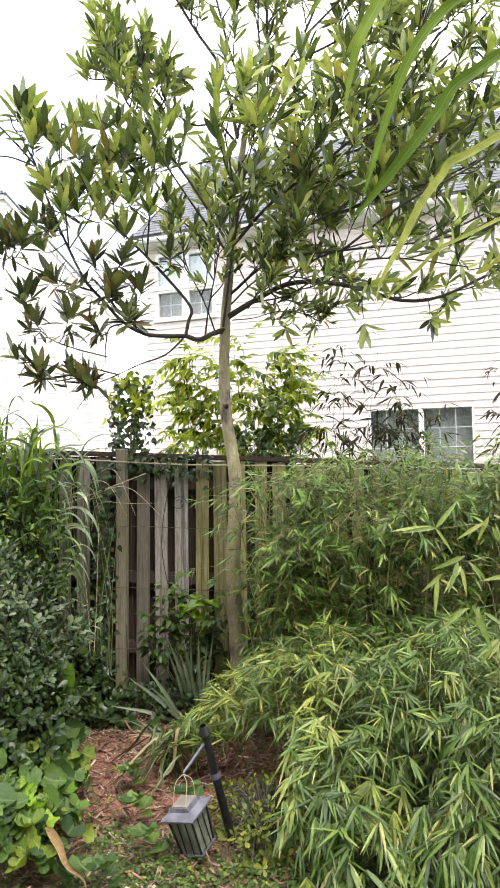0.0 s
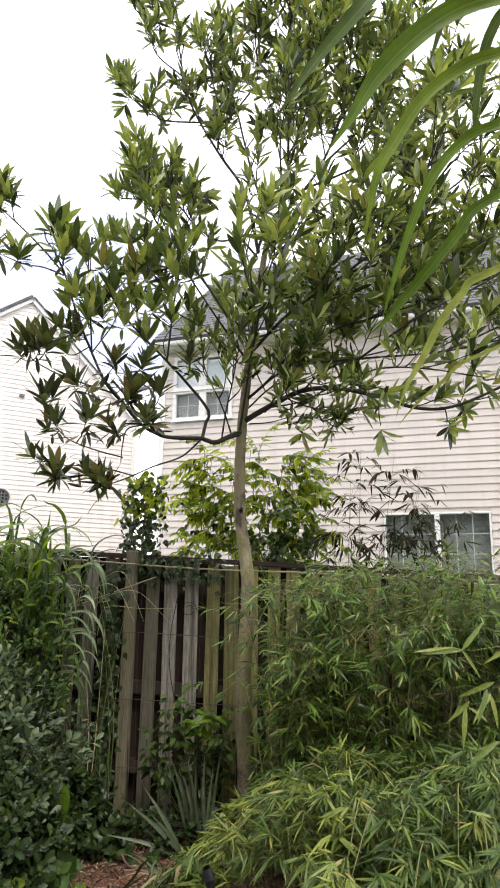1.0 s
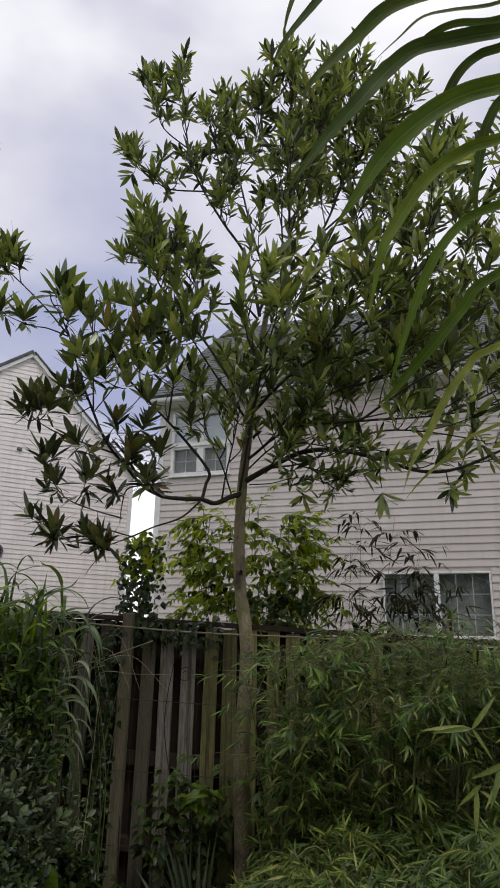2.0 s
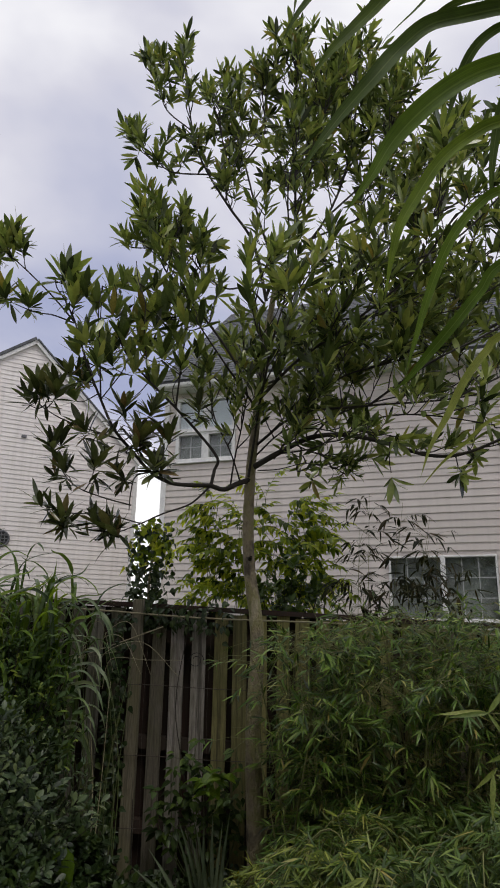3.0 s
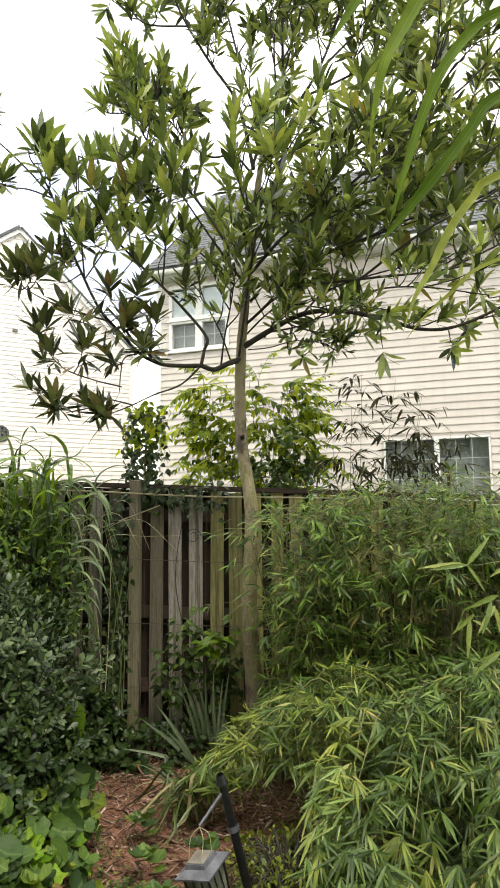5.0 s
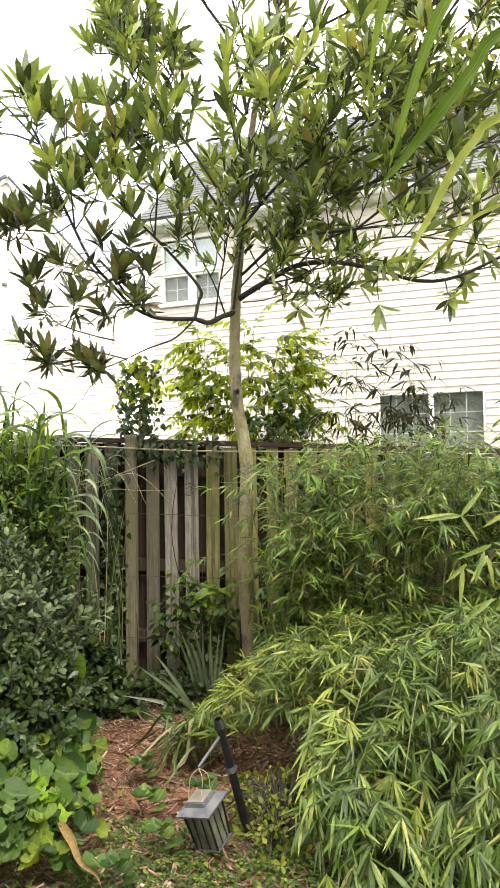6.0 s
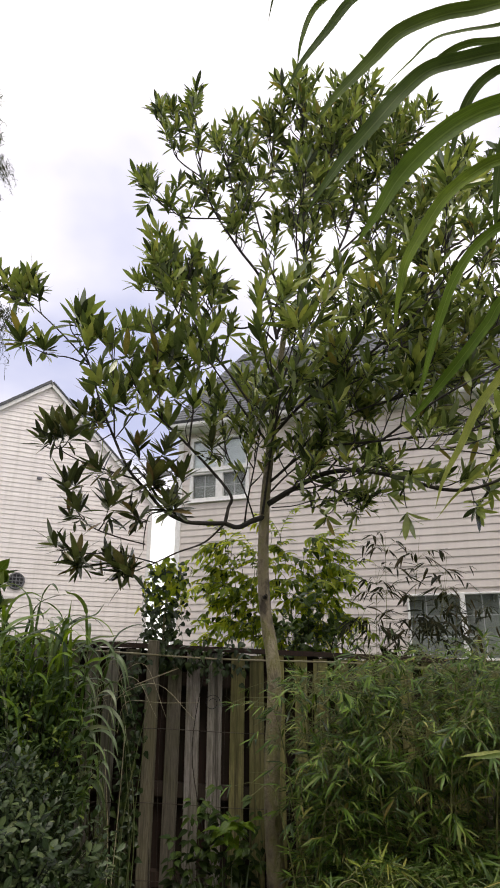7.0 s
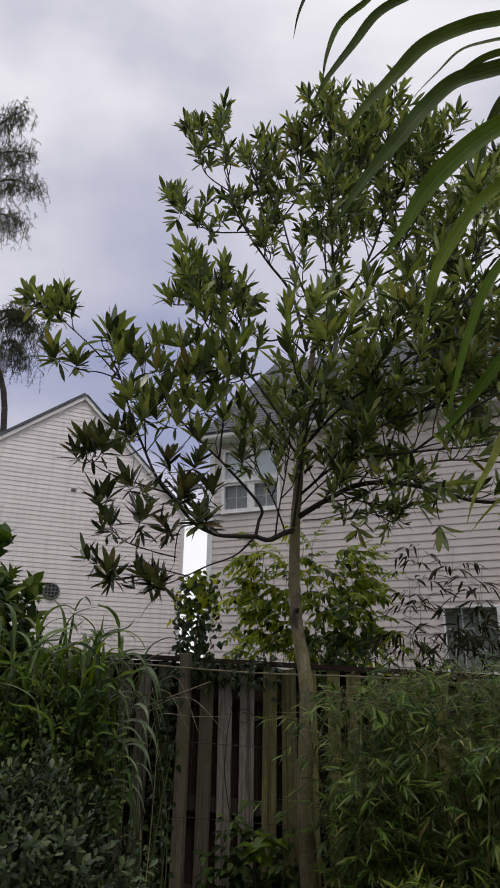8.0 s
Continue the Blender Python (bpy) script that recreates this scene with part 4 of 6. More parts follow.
    limb([(-0.61, 4.70, 4.20), (-0.62, 4.64, 4.42), (-0.58, 4.62, 4.62)], 0.006, 0.004, 6, 0.3, 0.18, 0.17, 0.5)
    limb([(-0.93, 4.36, 4.05), (-1.0, 4.38, 4.25), (-1.03, 4.4, 4.42)], 0.006, 0.004, 6, 0.2, 0.16, 0.18, 0.5)
    # the long limb on the dense side
    limb([(-0.13, 4.84, 2.93), (0.08, 4.78, 3.04), (0.3, 4.72, 3.13), (0.55, 4.66, 3.13), (0.85, 4.6, 3.05), (1.12, 4.55, 2.95), (1.4, 4.5, 2.97), (1.9, 4.45, 3.2), (2.4, 4.45, 3.45)], 0.027, 0.008, 12, 0.1, 0.26, 0.186, 0.12)
    limb([(-0.12, 4.85, 3.1), (0.2, 4.7, 3.3), (0.7, 4.55, 3.32), (1.3, 4.5, 3.36), (1.9, 4.5, 3.5)], 0.014, 0.006, 13, 0.08, 0.4, 0.186)
    limb([(0.08, 4.78, 3.02), (0.3, 4.55, 3.0), (0.55, 4.4, 3.08), (0.8, 4.3, 3.02)], 0.008, 0.004, 5, 0.2, 0.22, 0.166, 0.0)
    limb([(0.55, 4.66, 3.13), (0.8, 4.5, 3.22), (1.1, 4.35, 3.18), (1.5, 4.3, 3.1)], 0.009, 0.005, 5, 0.3, 0.26, 0.192, 0.1)
    limb([(-0.14, 4.85, 3.0), (0.1, 4.95, 3.25), (0.35, 5.05, 3.3), (0.7, 5.1, 3.25)], 0.009, 0.005, 7, 0.15, 0.3, 0.154)
    limb([(0.3, 4.72, 3.13), (0.5, 4.85, 3.35), (0.9, 4.9, 3.5), (1.4, 4.9, 3.6)], 0.010, 0.005, 9, 0.15, 0.36, 0.18)
    limb([(-0.1, 4.86, 3.35), (0.25, 4.95, 3.6), (0.75, 5.05, 3.8), (1.3, 5.15, 4.1), (1.8, 5.2, 4.5)], 0.018, 0.007, 13, 0.15, 0.5, 0.198)
    limb([(-0.08, 4.86, 3.5), (0.2, 4.6, 3.7), (0.6, 4.35, 3.9), (1.0, 4.2, 4.2), (1.3, 4.1, 4.6)], 0.016, 0.007, 14, 0.12, 0.5, 0.198)
    limb([(-0.05, 4.87, 3.8), (0.3, 4.8, 4.1), (0.8, 4.75, 4.5), (1.3, 4.7, 5.0), (1.55, 4.7, 5.6)], 0.018, 0.007, 17, 0.15, 0.5, 0.198)
    limb([(0.3, 4.8, 4.1), (0.9, 4.9, 4.25), (1.5, 5.0, 4.6), (2.1, 5.0, 5.1)], 0.012, 0.006, 7, 0.3, 0.45, 0.198)
    limb([(0.8, 4.75, 4.5), (1.4, 4.6, 4.7), (1.9, 4.5, 5.2), (2.2, 4.5, 5.7)], 0.011, 0.006, 6, 0.2, 0.42, 0.198)
    limb([(0.7, 4.55, 3.32), (1.1, 4.3, 3.55), (1.6, 4.2, 3.8), (2.0, 4.2, 4.2)], 0.011, 0.006, 8, 0.1, 0.42, 0.198)
    limb([(1.3, 4.5, 3.36), (1.7, 4.7, 3.6), (2.2, 4.8, 3.9), (2.6, 4.8, 4.4)], 0.010, 0.006, 6, 0.1, 0.42, 0.198)
    limb([(0.75, 5.05, 3.8), (1.0, 4.9, 4.1), (1.2, 4.8, 4.5)], 0.010, 0.006, 6, 0.1, 0.45, 0.198)
    limb([(0.25, 4.95, 3.6), (0.45, 4.6, 3.75), (0.55, 4.3, 3.7)], 0.010, 0.006, 5, 0.2, 0.4, 0.198)
    limb([(1.3, 4.7, 5.0), (1.8, 4.8, 5.4), (2.1, 4.9, 5.9), (2.2, 4.9, 6.3)], 0.010, 0.005, 6, 0.1, 0.4, 0.166)
    limb([(0.75, 5.05, 3.8), (1.1, 5.0, 3.95), (1.5, 4.9, 4.0), (1.9, 4.9, 4.2)], 0.010, 0.005, 16, 0.1, 0.38, 0.18)
    limb([(0.6, 4.35, 3.9), (0.95, 4.5, 4.05), (1.35, 4.6, 4.1), (1.7, 4.6, 4.3)], 0.010, 0.005, 16, 0.1, 0.38, 0.19)
    limb([(0.2, 4.7, 3.3), (0.5, 4.6, 3.55), (0.85, 4.55, 3.65), (1.2, 4.5, 3.75)], 0.010, 0.005, 14, 0.15, 0.34, 0.19)
    # toward and away from the viewer, in the middle
    limb([(-0.12, 4.84, 3.3), (-0.05, 4.5, 3.5), (0.0, 4.2, 3.65), (0.08, 4.0, 3.85)], 0.013, 0.006, 6, 0.2, 0.4, 0.198)
    limb([(-0.12, 4.84, 3.4), (-0.35, 4.55, 3.65), (-0.55, 4.35, 3.9)], 0.012, 0.006, 6, 0.25, 0.4, 0.198)
    limb([(-0.1, 4.88, 3.5), (-0.2, 5.2, 3.85), (-0.35, 5.5, 4.1)], 0.012, 0.006, 5, 0.3, 0.38, 0.198)
    limb([(-0.08, 4.88, 3.6), (0.2, 5.3, 3.9), (0.45, 5.6, 4.3)], 0.012, 0.006, 6, 0.3, 0.4, 0.198)
    limb([(-0.06, 4.86, 3.7), (-0.1, 4.55, 4.0), (-0.15, 4.35, 4.2)], 0.010, 0.005, 5, 0.3, 0.3, 0.198)
    # thin shoots rising from the fork
    limb([(-0.17, 4.80, 2.84), (-0.13, 4.74, 3.1), (-0.09, 4.72, 3.4), (-0.06, 4.7, 3.6)], 0.012, 0.007, 5, 0.75, 0.25, 0.17)
    limb([(-0.30, 4.74, 2.74), (-0.27, 4.70, 2.95), (-0.22, 4.68, 3.2), (-0.18, 4.66, 3.45)], 0.009, 0.005, 6, 0.4, 0.2, 0.13)
    limb([(-0.22, 4.80, 2.78), (-0.30, 4.66, 3.0), (-0.42, 4.6, 3.25), (-0.46, 4.56, 3.5)], 0.008, 0.005, 6, 0.4, 0.22, 0.14)
    limb([(0.02, 4.80, 2.98), (0.12, 4.7, 3.12), (0.26, 4.62, 3.35)], 0.007, 0.004, 6, 0.3, 0.22, 0.12)
    limb([(0.18, 4.75, 3.08), (0.32, 4.62, 2.98), (0.5, 4.55, 2.93)], 0.006, 0.004, 5, 0.4, 0.18, 0.12, -0.1)
    limb([(-0.10, 4.83, 2.9), (0.06, 4.7, 2.88), (0.25, 4.6, 2.9), (0.45, 4.55, 2.86)], 0.006, 0.003, 4, 0.5, 0.16, 0.11, -0.1)
    # the leaders
    limb([(-0.05, 4.85, 4.33), (-0.12, 4.83, 4.70), (-0.20, 4.82, 4.93), (-0.40, 4.80, 5.23), (-0.64, 4.78, 5.69), (-0.75, 4.77, 6.20), (-0.80, 4.76, 6.68)], 0.018, 0.005, 15, 0.42, 0.22, 0.165, 0.45)
    limb([(-0.72, 4.78, 5.95), (-0.95, 4.80, 6.19), (-1.03, 4.78, 6.42), (-1.10, 4.76, 6.56)], 0.008, 0.004, 6, 0.35, 0.14, 0.17, 0.45)
    limb([(-0.55, 4.79, 5.50), (-0.88, 4.80, 5.54), (-1.04, 4.80, 5.70), (-1.16, 4.78, 5.80)], 0.009, 0.004, 8, 0.25, 0.16, 0.17)
    limb([(-0.05, 4.85, 4.36), (0.0, 4.83, 4.64), (-0.12, 4.81, 5.07), (-0.25, 4.79, 5.63), (-0.36, 4.77, 6.05), (-0.38, 4.75, 6.25)], 0.014, 0.005, 15, 0.3, 0.24, 0.16, 0.4)
    limb([(-0.25, 4.80, 5.62), (-0.08, 4.82, 5.95), (-0.10, 4.78, 6.30), (-0.12, 4.76, 6.42)], 0.009, 0.005, 10, 0.25, 0.24, 0.155, 0.4)
    limb([(0.02, 4.87, 4.44), (0.17, 4.83, 4.85), (0.19, 4.80, 5.57), (0.20, 4.78, 6.30), (0.19, 4.76, 6.70)], 0.017, 0.006, 27, 0.3, 0.32, 0.16, 0.4)
    limb([(0.19, 4.80, 5.50), (0.38, 4.80, 6.05), (0.43, 4.77, 6.48)], 0.010, 0.005, 12, 0.25, 0.26, 0.155, 0.4)
    limb([(0.06, 4.86, 4.55), (0.45, 4.84, 5.10), (0.66, 4.82, 5.70), (0.74, 4.80, 6.40), (0.72, 4.78, 6.66)], 0.015, 0.006, 29, 0.3, 0.34, 0.155, 0.4)
    limb([(0.45, 4.84, 5.10), (0.85, 4.85, 5.55), (1.05, 4.85, 6.05), (1.12, 4.85, 6.45)], 0.011, 0.005, 24, 0.3, 0.34, 0.16, 0.4)
    limb([(0.30, 4.86, 4.90), (0.80, 4.95, 5.2), (1.3, 5.0, 5.6), (1.6, 5.0, 6.05)], 0.012, 0.005, 24, 0.3, 0.38, 0.166, 0.4)
    limb([(0.15, 4.83, 4.80), (0.12, 4.5, 5.1), (0.2, 4.35, 5.5)], 0.010, 0.005, 8, 0.3, 0.3, 0.154)
    limb([(0.18, 4.82, 5.20), (0.3, 5.2, 5.7), (0.4, 5.3, 6.2)], 0.010, 0.005, 8, 0.3, 0.3, 0.154)
    limb([(-0.40, 4.80, 5.23), (-0.38, 4.70, 5.5), (-0.45, 4.62, 5.8), (-0.50, 4.6, 6.0)], 0.009, 0.005, 11, 0.3, 0.26, 0.15, 0.35)
    limb([(0.17, 4.84, 5.0), (0.30, 4.7, 5.4), (0.42, 4.65, 5.9), (0.46, 4.65, 6.3)], 0.009, 0.005, 14, 0.3, 0.3, 0.15, 0.4)
    # the spray below the leaders on the open side
    limb([(-0.06, 4.86, 4.30), (-0.20, 4.84, 4.44), (-0.38, 4.83, 4.43), (-0.56, 4.81, 4.55), (-0.71, 4.79, 4.73), (-0.93, 4.77, 4.90), (-1.0, 4.75, 5.06)], 0.011, 0.004, 8, 0.6, 0.16, 0.165, 0.3)
    limb([(-0.68, 4.79, 4.70), (-0.92, 4.78, 4.75), (-1.08, 4.75, 4.76)], 0.007, 0.004, 6, 0.35, 0.14, 0.165, 0.25)
    # leaf crowns on the open side, each clear of the next
    for x, y, z, size, count in ((-2.04, 4.46, 4.64, 0.19, 9), (-2.2, 4.5, 4.7, 0.18, 9), (-1.98, 4.35, 4.14, 0.18, 11), (-1.80, 4.36, 4.06, 0.17, 10), (-1.58, 4.42, 4.32, 0.22, 14), (-1.50, 4.38, 4.15, 0.19, 11), (-1.66, 4.42, 3.40, 0.19, 14), (-1.52, 4.34, 3.36, 0.19, 12), (-1.42, 4.36, 3.5, 0.15, 7), (-1.50, 4.33, 2.96, 0.19, 12), (-1.40, 4.35, 2.80, 0.16, 8)):
        tuft(x, y, z, size, count, 1.1, 0.9, 7, shaded if z < 3.6 else leaves)
        tuft(x + rng.uniform(-0.1, 0.1), y + rng.uniform(0.0, 0.12), z + rng.uniform(-0.09, 0.03), size * 0.85, round(count * 0.6), 1.2, 0.7, 3, shaded if z < 3.6 else leaves)
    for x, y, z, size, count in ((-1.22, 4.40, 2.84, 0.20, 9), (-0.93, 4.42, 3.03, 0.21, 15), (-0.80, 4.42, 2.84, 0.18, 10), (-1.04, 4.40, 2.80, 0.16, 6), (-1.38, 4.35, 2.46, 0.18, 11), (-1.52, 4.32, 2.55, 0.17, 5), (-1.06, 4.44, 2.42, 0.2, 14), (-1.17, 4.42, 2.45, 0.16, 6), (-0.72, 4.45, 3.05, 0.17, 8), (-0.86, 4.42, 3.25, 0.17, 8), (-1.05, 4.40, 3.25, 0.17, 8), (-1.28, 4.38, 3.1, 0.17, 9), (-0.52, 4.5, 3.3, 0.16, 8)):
        tuft(x, y, z, size, count, 1.3, 0.6, 8, shaded, 0.005)
        tuft(x + rng.uniform(-0.1, 0.1), y + rng.uniform(0.0, 0.12), z + rng.uniform(-0.09, 0.05), size * 0.85, round(count * 0.5), 1.4, 0.5, 3, shaded)
    for k in range(46):
        s = (k + 0.5) / 46
        x = -1.46 + 0.96 * ((k * 0.618) % 1)
        tuft(x, rng.uniform(4.32, 4.66), 3.50 + 0.85 * s + rng.uniform(-0.05, 0.05) + 0.12 * (x + 0.9), rng.uniform(0.16, 0.2), rng.randint(6, 9), 0.85, 0.95, 3)
    for x, y, z in ((0.67, 4.42, 2.95), (1.27, 4.42, 2.86), (0.30, 4.5, 2.82), (0.82, 4.42, 2.84)):
        tuft(x, y, z, 0.15, 4, 0.9, -0.35, 3)
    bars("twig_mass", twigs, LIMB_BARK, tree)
    foliage(tree, leaves, LANCE, TREE_LEAF, (-0.9, 4.3))
    foliage(tree, shaded, LANCE, SHADED_BRONZE_LEAF, (-0.9, 4.3), 200)


build_tree()


# ---- the bamboo ----
def fan(rng, at, way, count, size, leaves, droop=0.35):
    """A spray of narrow leaves at the end of a bamboo twig."""
    side = way.cross(Vector((0, 0, 1)))
    side = side.normalized() if side.length > 0.05 else Vector((1, 0, 0))
    flat = Matrix.Rotation(rng.uniform(-0.9, 0.9), 3, way) @ side
    for k in range(count):
        a = (k / (count - 1) - 0.5) * 1.9 + rng.uniform(-0.25, 0.25)
        d = (way * math.cos(a) + flat * math.sin(a) + Vector((0, 0, -droop * rng.uniform(0.6, 1.4)))).normalized()
        leaves.append((at - way * (0.03 * abs(a)), d, Vector((rng.uniform(-0.4, 0.4), rng.uniform(-0.8, 0.1), 1)), size * rng.uniform(0.65, 1.15) * (1.1 - 0.3 * abs(a)), rng.uniform(0.6, 1.2)))


def build_bamboo_mound():
    clump = thing("bamboo", (1.0, 3.75, 0), "low arching bamboo mound with drooping pale green leaves", "bamboo")
    rng = random.Random(31)
    leaves, lit_yellow, thin = [], [], []

    def height(x, y):
        d = 1 - ((x - 1.2) / 1.72) ** 2 - ((y - 3.75) / 1.28) ** 2
        return 0.86 * math.sqrt(max(0.0, d)) * (1 + 0.22 * noise.noise((x * 2.2, y * 2.2, 5)))

    for k in range(70):
        a, rho = k * 2.39996, math.sqrt((k + 0.5) / 70)
        base = Vector((1.2 + 0.7 * rho * math.cos(a), 3.85 + 0.35 * rho * math.sin(a), 0))
        end = Vector((1.2 + 1.55 * rho * math.cos(a), 3.75 + 1.1 * rho * math.sin(a), 0))
        if end.y < 3.5:
            end.x = max(end.x, 0.42)
        end.z = height(end.x, end.y) * 0.9
        top = base.lerp(end, 0.6)
        top.z = height(top.x, top.y) * 0.98
        bar("culm", smooth_path([base, base.lerp(top, 0.5) + Vector((0, 0, 0.1)), top, end], 5), 0.006, 0.002, CULM, clump, 5)
    made = 0
    while made < 4300:
        x, y = rng.uniform(-0.5, 2.9), rng.uniform(2.48, 4.7)
        h = height(x, y)
        if h < 0.05 or x < min(0.20, 0.20 - 1.7 * (y - 3.4)) + 0.12 * noise.noise((0, y * 4, 1)):
            continue
        layer = 1 - 0.62 * rng.random() ** 1.6
        if x < 0.15:
            layer = max(layer, 0.62)
        at = Vector((x, y, max(0.04, h * layer)))
        if layer > 0.6 and noise.noise(at * 5.5) < rng.uniform(-0.4, 0.15) + 0.15 * (at.z < 0.5):
            continue
        face = Vector((h - height(x + 0.05, y), h - height(x, y + 0.05), 0.05)).normalized()
        out = (face * 0.75 + Vector((rng.uniform(-0.9, 0.9), rng.uniform(-0.9, 0.5), rng.uniform(-0.35, 0.3)))).normalized()
        back = at - out * rng.uniform(0.1, 0.2) - Vector((0, 0, 0.04))
        thin.append(tube([back, back.lerp(at, 0.6) + Vector((0, 0, 0.012)), at], 0.0018, 0.001, 3))
        into = lit_yellow if rng.random() < 0.55 - 0.7 * x + noise.noise((x * 4, y * 4, 2)) else leaves
        fan(rng, at, (out + Vector((0, 0, -0.45))).normalized(), rng.randint(5, 8), 0.165 - 0.05 * at.z / 0.86 - 0.02 * (x < 0.3), into, rng.uniform(0.05, 0.75) if at.z > 0.45 else rng.uniform(0.3, 1.1))
        made += 1
    bars("twig_mass", thin, CULM, clump)
    foliage(clump, leaves, SLIM, MOUND_LEAF, (0.6, 2.4))
    foliage(clump, lit_yellow, SLIM, LIT_YELLOW_MOUND, (0.3, 3.2), 200)


def build_bamboo_stand():
    stand = thing("bamboo", (1.2, 4.7, 0), "upright bamboo thicket with fine drooping leaves before the fence", "bamboo")
    rng = random.Random(32)
    leaves, thin = [], []
    for k in range(135):
        x = 0.10 + 2.7 * ((k * 0.618) % 1)
        y = rng.uniform(4.25, 5.05)
        h = rng.uniform(1.25, 1.85) if x > 0.55 else rng.uniform(0.9, 1.75)
        lean = Vector((rng.uniform(-0.25, 0.2), rng.uniform(-0.35, 0.05), 0))
        if k % 12 == 0 and x < 0.9:
            lean.x = -0.15 - 0.3 * x
        path = smooth_path([(x, y, 0), Vector((x, y, h * 0.5)) + lean * 0.3, Vector((x, y, h)) + lean, Vector((x, y, h * 0.97)) + lean * 1.8], 5)
        bar("culm", path, 0.006, 0.002, CULM, stand, 5)
        m = len(path)
        for j in range(52 if x > 0.45 else 38):
            s = rng.uniform(0.2, 1.0)
            i = min(m - 2, int(s * (m - 1)))
            out = Vector((rng.uniform(-1, 1), rng.uniform(-1, 0.5), rng.uniform(-0.35, 0.45))).normalized()
            tip = path[i] + out * rng.uniform(0.08, 0.3)
            if noise.noise(tip * 3.2) < rng.uniform(-0.5, 0.05) or (tip.x < 0.0 and rng.random() < 0.6):
                continue
            thin.append(tube([path[i], path[i].lerp(tip, 0.5) + Vector((0, 0, 0.02)), tip], 0.0016, 0.001, 4))
            fan(rng, tip, (out + Vector((0, 0, rng.uniform(-0.35, 0.2)))).normalized(), rng.randint(3, 7), rng.uniform(0.07, 0.125), leaves, rng.uniform(-0.15, 0.5))
    # thin stems beside the trunk, with leaves that cross before it
    for k in range(26):
        x, y = 0.02 + 0.5 * ((k * 0.618) % 1), rng.uniform(4.4, 4.85)
        h = rng.uniform(0.8, 1.72)
        lean = Vector((rng.uniform(-0.15, 0.15), rng.uniform(-0.15, 0.05), 0))
        path = smooth_path([(x + 0.12, y, 0), Vector((x + 0.1, y, h * 0.5)) + lean * 0.3, Vector((x, y, h)) + lean], 6)
        bar("culm", path, 0.004, 0.0015, CULM if k % 3 else CANE, stand, 5)
        for j in range(34):
            q = path[min(len(path) - 2, int(rng.uniform(0.3, 1.0) * len(path)))]
            out = Vector((rng.uniform(-1, 1), rng.uniform(-1, 0.4), rng.uniform(-0.1, 0.5))).normalized()
            tip = q + out * rng.uniform(0.06, 0.26)
            thin.append(tube([q, q.lerp(tip, 0.5) + Vector((0, 0, 0.02)), tip], 0.0016, 0.001, 4))
            if tip.x < 0.02 and rng.random() < 0.85:
                continue
            fan(rng, tip, (out + Vector((0, 0, rng.uniform(-0.5, 0.1)))).normalized(), rng.randint(2, 6), rng.uniform(0.07, 0.12), leaves, rng.uniform(-0.1, 0.6))
    bars("twig_mass", thin, CULM, stand)
    foliage(stand, leaves, [(v * (1.35, 1, 1.1), f, uv) for v, f, uv in SLIM], BAMBOO_LEAF, (0.6, 4.1))


def build_bamboo_sprigs():
    sprig = thing("bamboo", (1.1, 5.7, 0), "dark half-dry bamboo sprigs rising above the fence", "bamboo")
    rng = random.Random(33)
    leaves, thin = [], []
    for x, h, lx in ((0.70, 2.6, 0.05), (0.8, 2.9, 0.05), (0.95, 2.85, 0.2), (1.12, 2.7, 0.25), (1.05, 2.55, 0.3), (1.3, 2.4, 0.1), (0.7, 2.25, -0.12), (0.85, 2.2, -0.1), (0.95, 2.15, 0.05), (1.15, 2.2, -0.05), (1.45, 2.35, 0.15), (2.15, 2.75, 0.05), (2.3, 2.45, -0.1)):
        y = rng.uniform(5.5, 5.8)
        path = smooth_path([(x, y, 0), (x + 0.3 * lx, y, h * 0.6), (x + lx, y - 0.05, h)], 6)
        bar("culm", path, 0.005, 0.0015, CULM, sprig, 5)
        m = len(path)
        for j in range(22):
            i = min(m - 2, int(rng.uniform(0.68, 1.0) * (m - 1)))
            out = Vector((rng.uniform(-1, 1), rng.uniform(-0.8, 0.6), rng.uniform(-0.1, 0.6))).normalized()
            tip = path[i] + out * rng.uniform(0.06, 0.26)
            thin.append(tube([path[i], path[i].lerp(tip, 0.5) + Vector((0, 0, 0.02)), tip], 0.0016, 0.001, 4))
            fan(rng, tip, (out + Vector((0, 0, -0.4))).normalized(), rng.randint(2, 4), 0.14, leaves, 0.5)
    bars("twig_mass", thin, CULM, sprig)
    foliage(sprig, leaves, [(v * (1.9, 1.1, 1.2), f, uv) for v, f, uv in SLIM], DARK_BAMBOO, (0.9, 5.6))


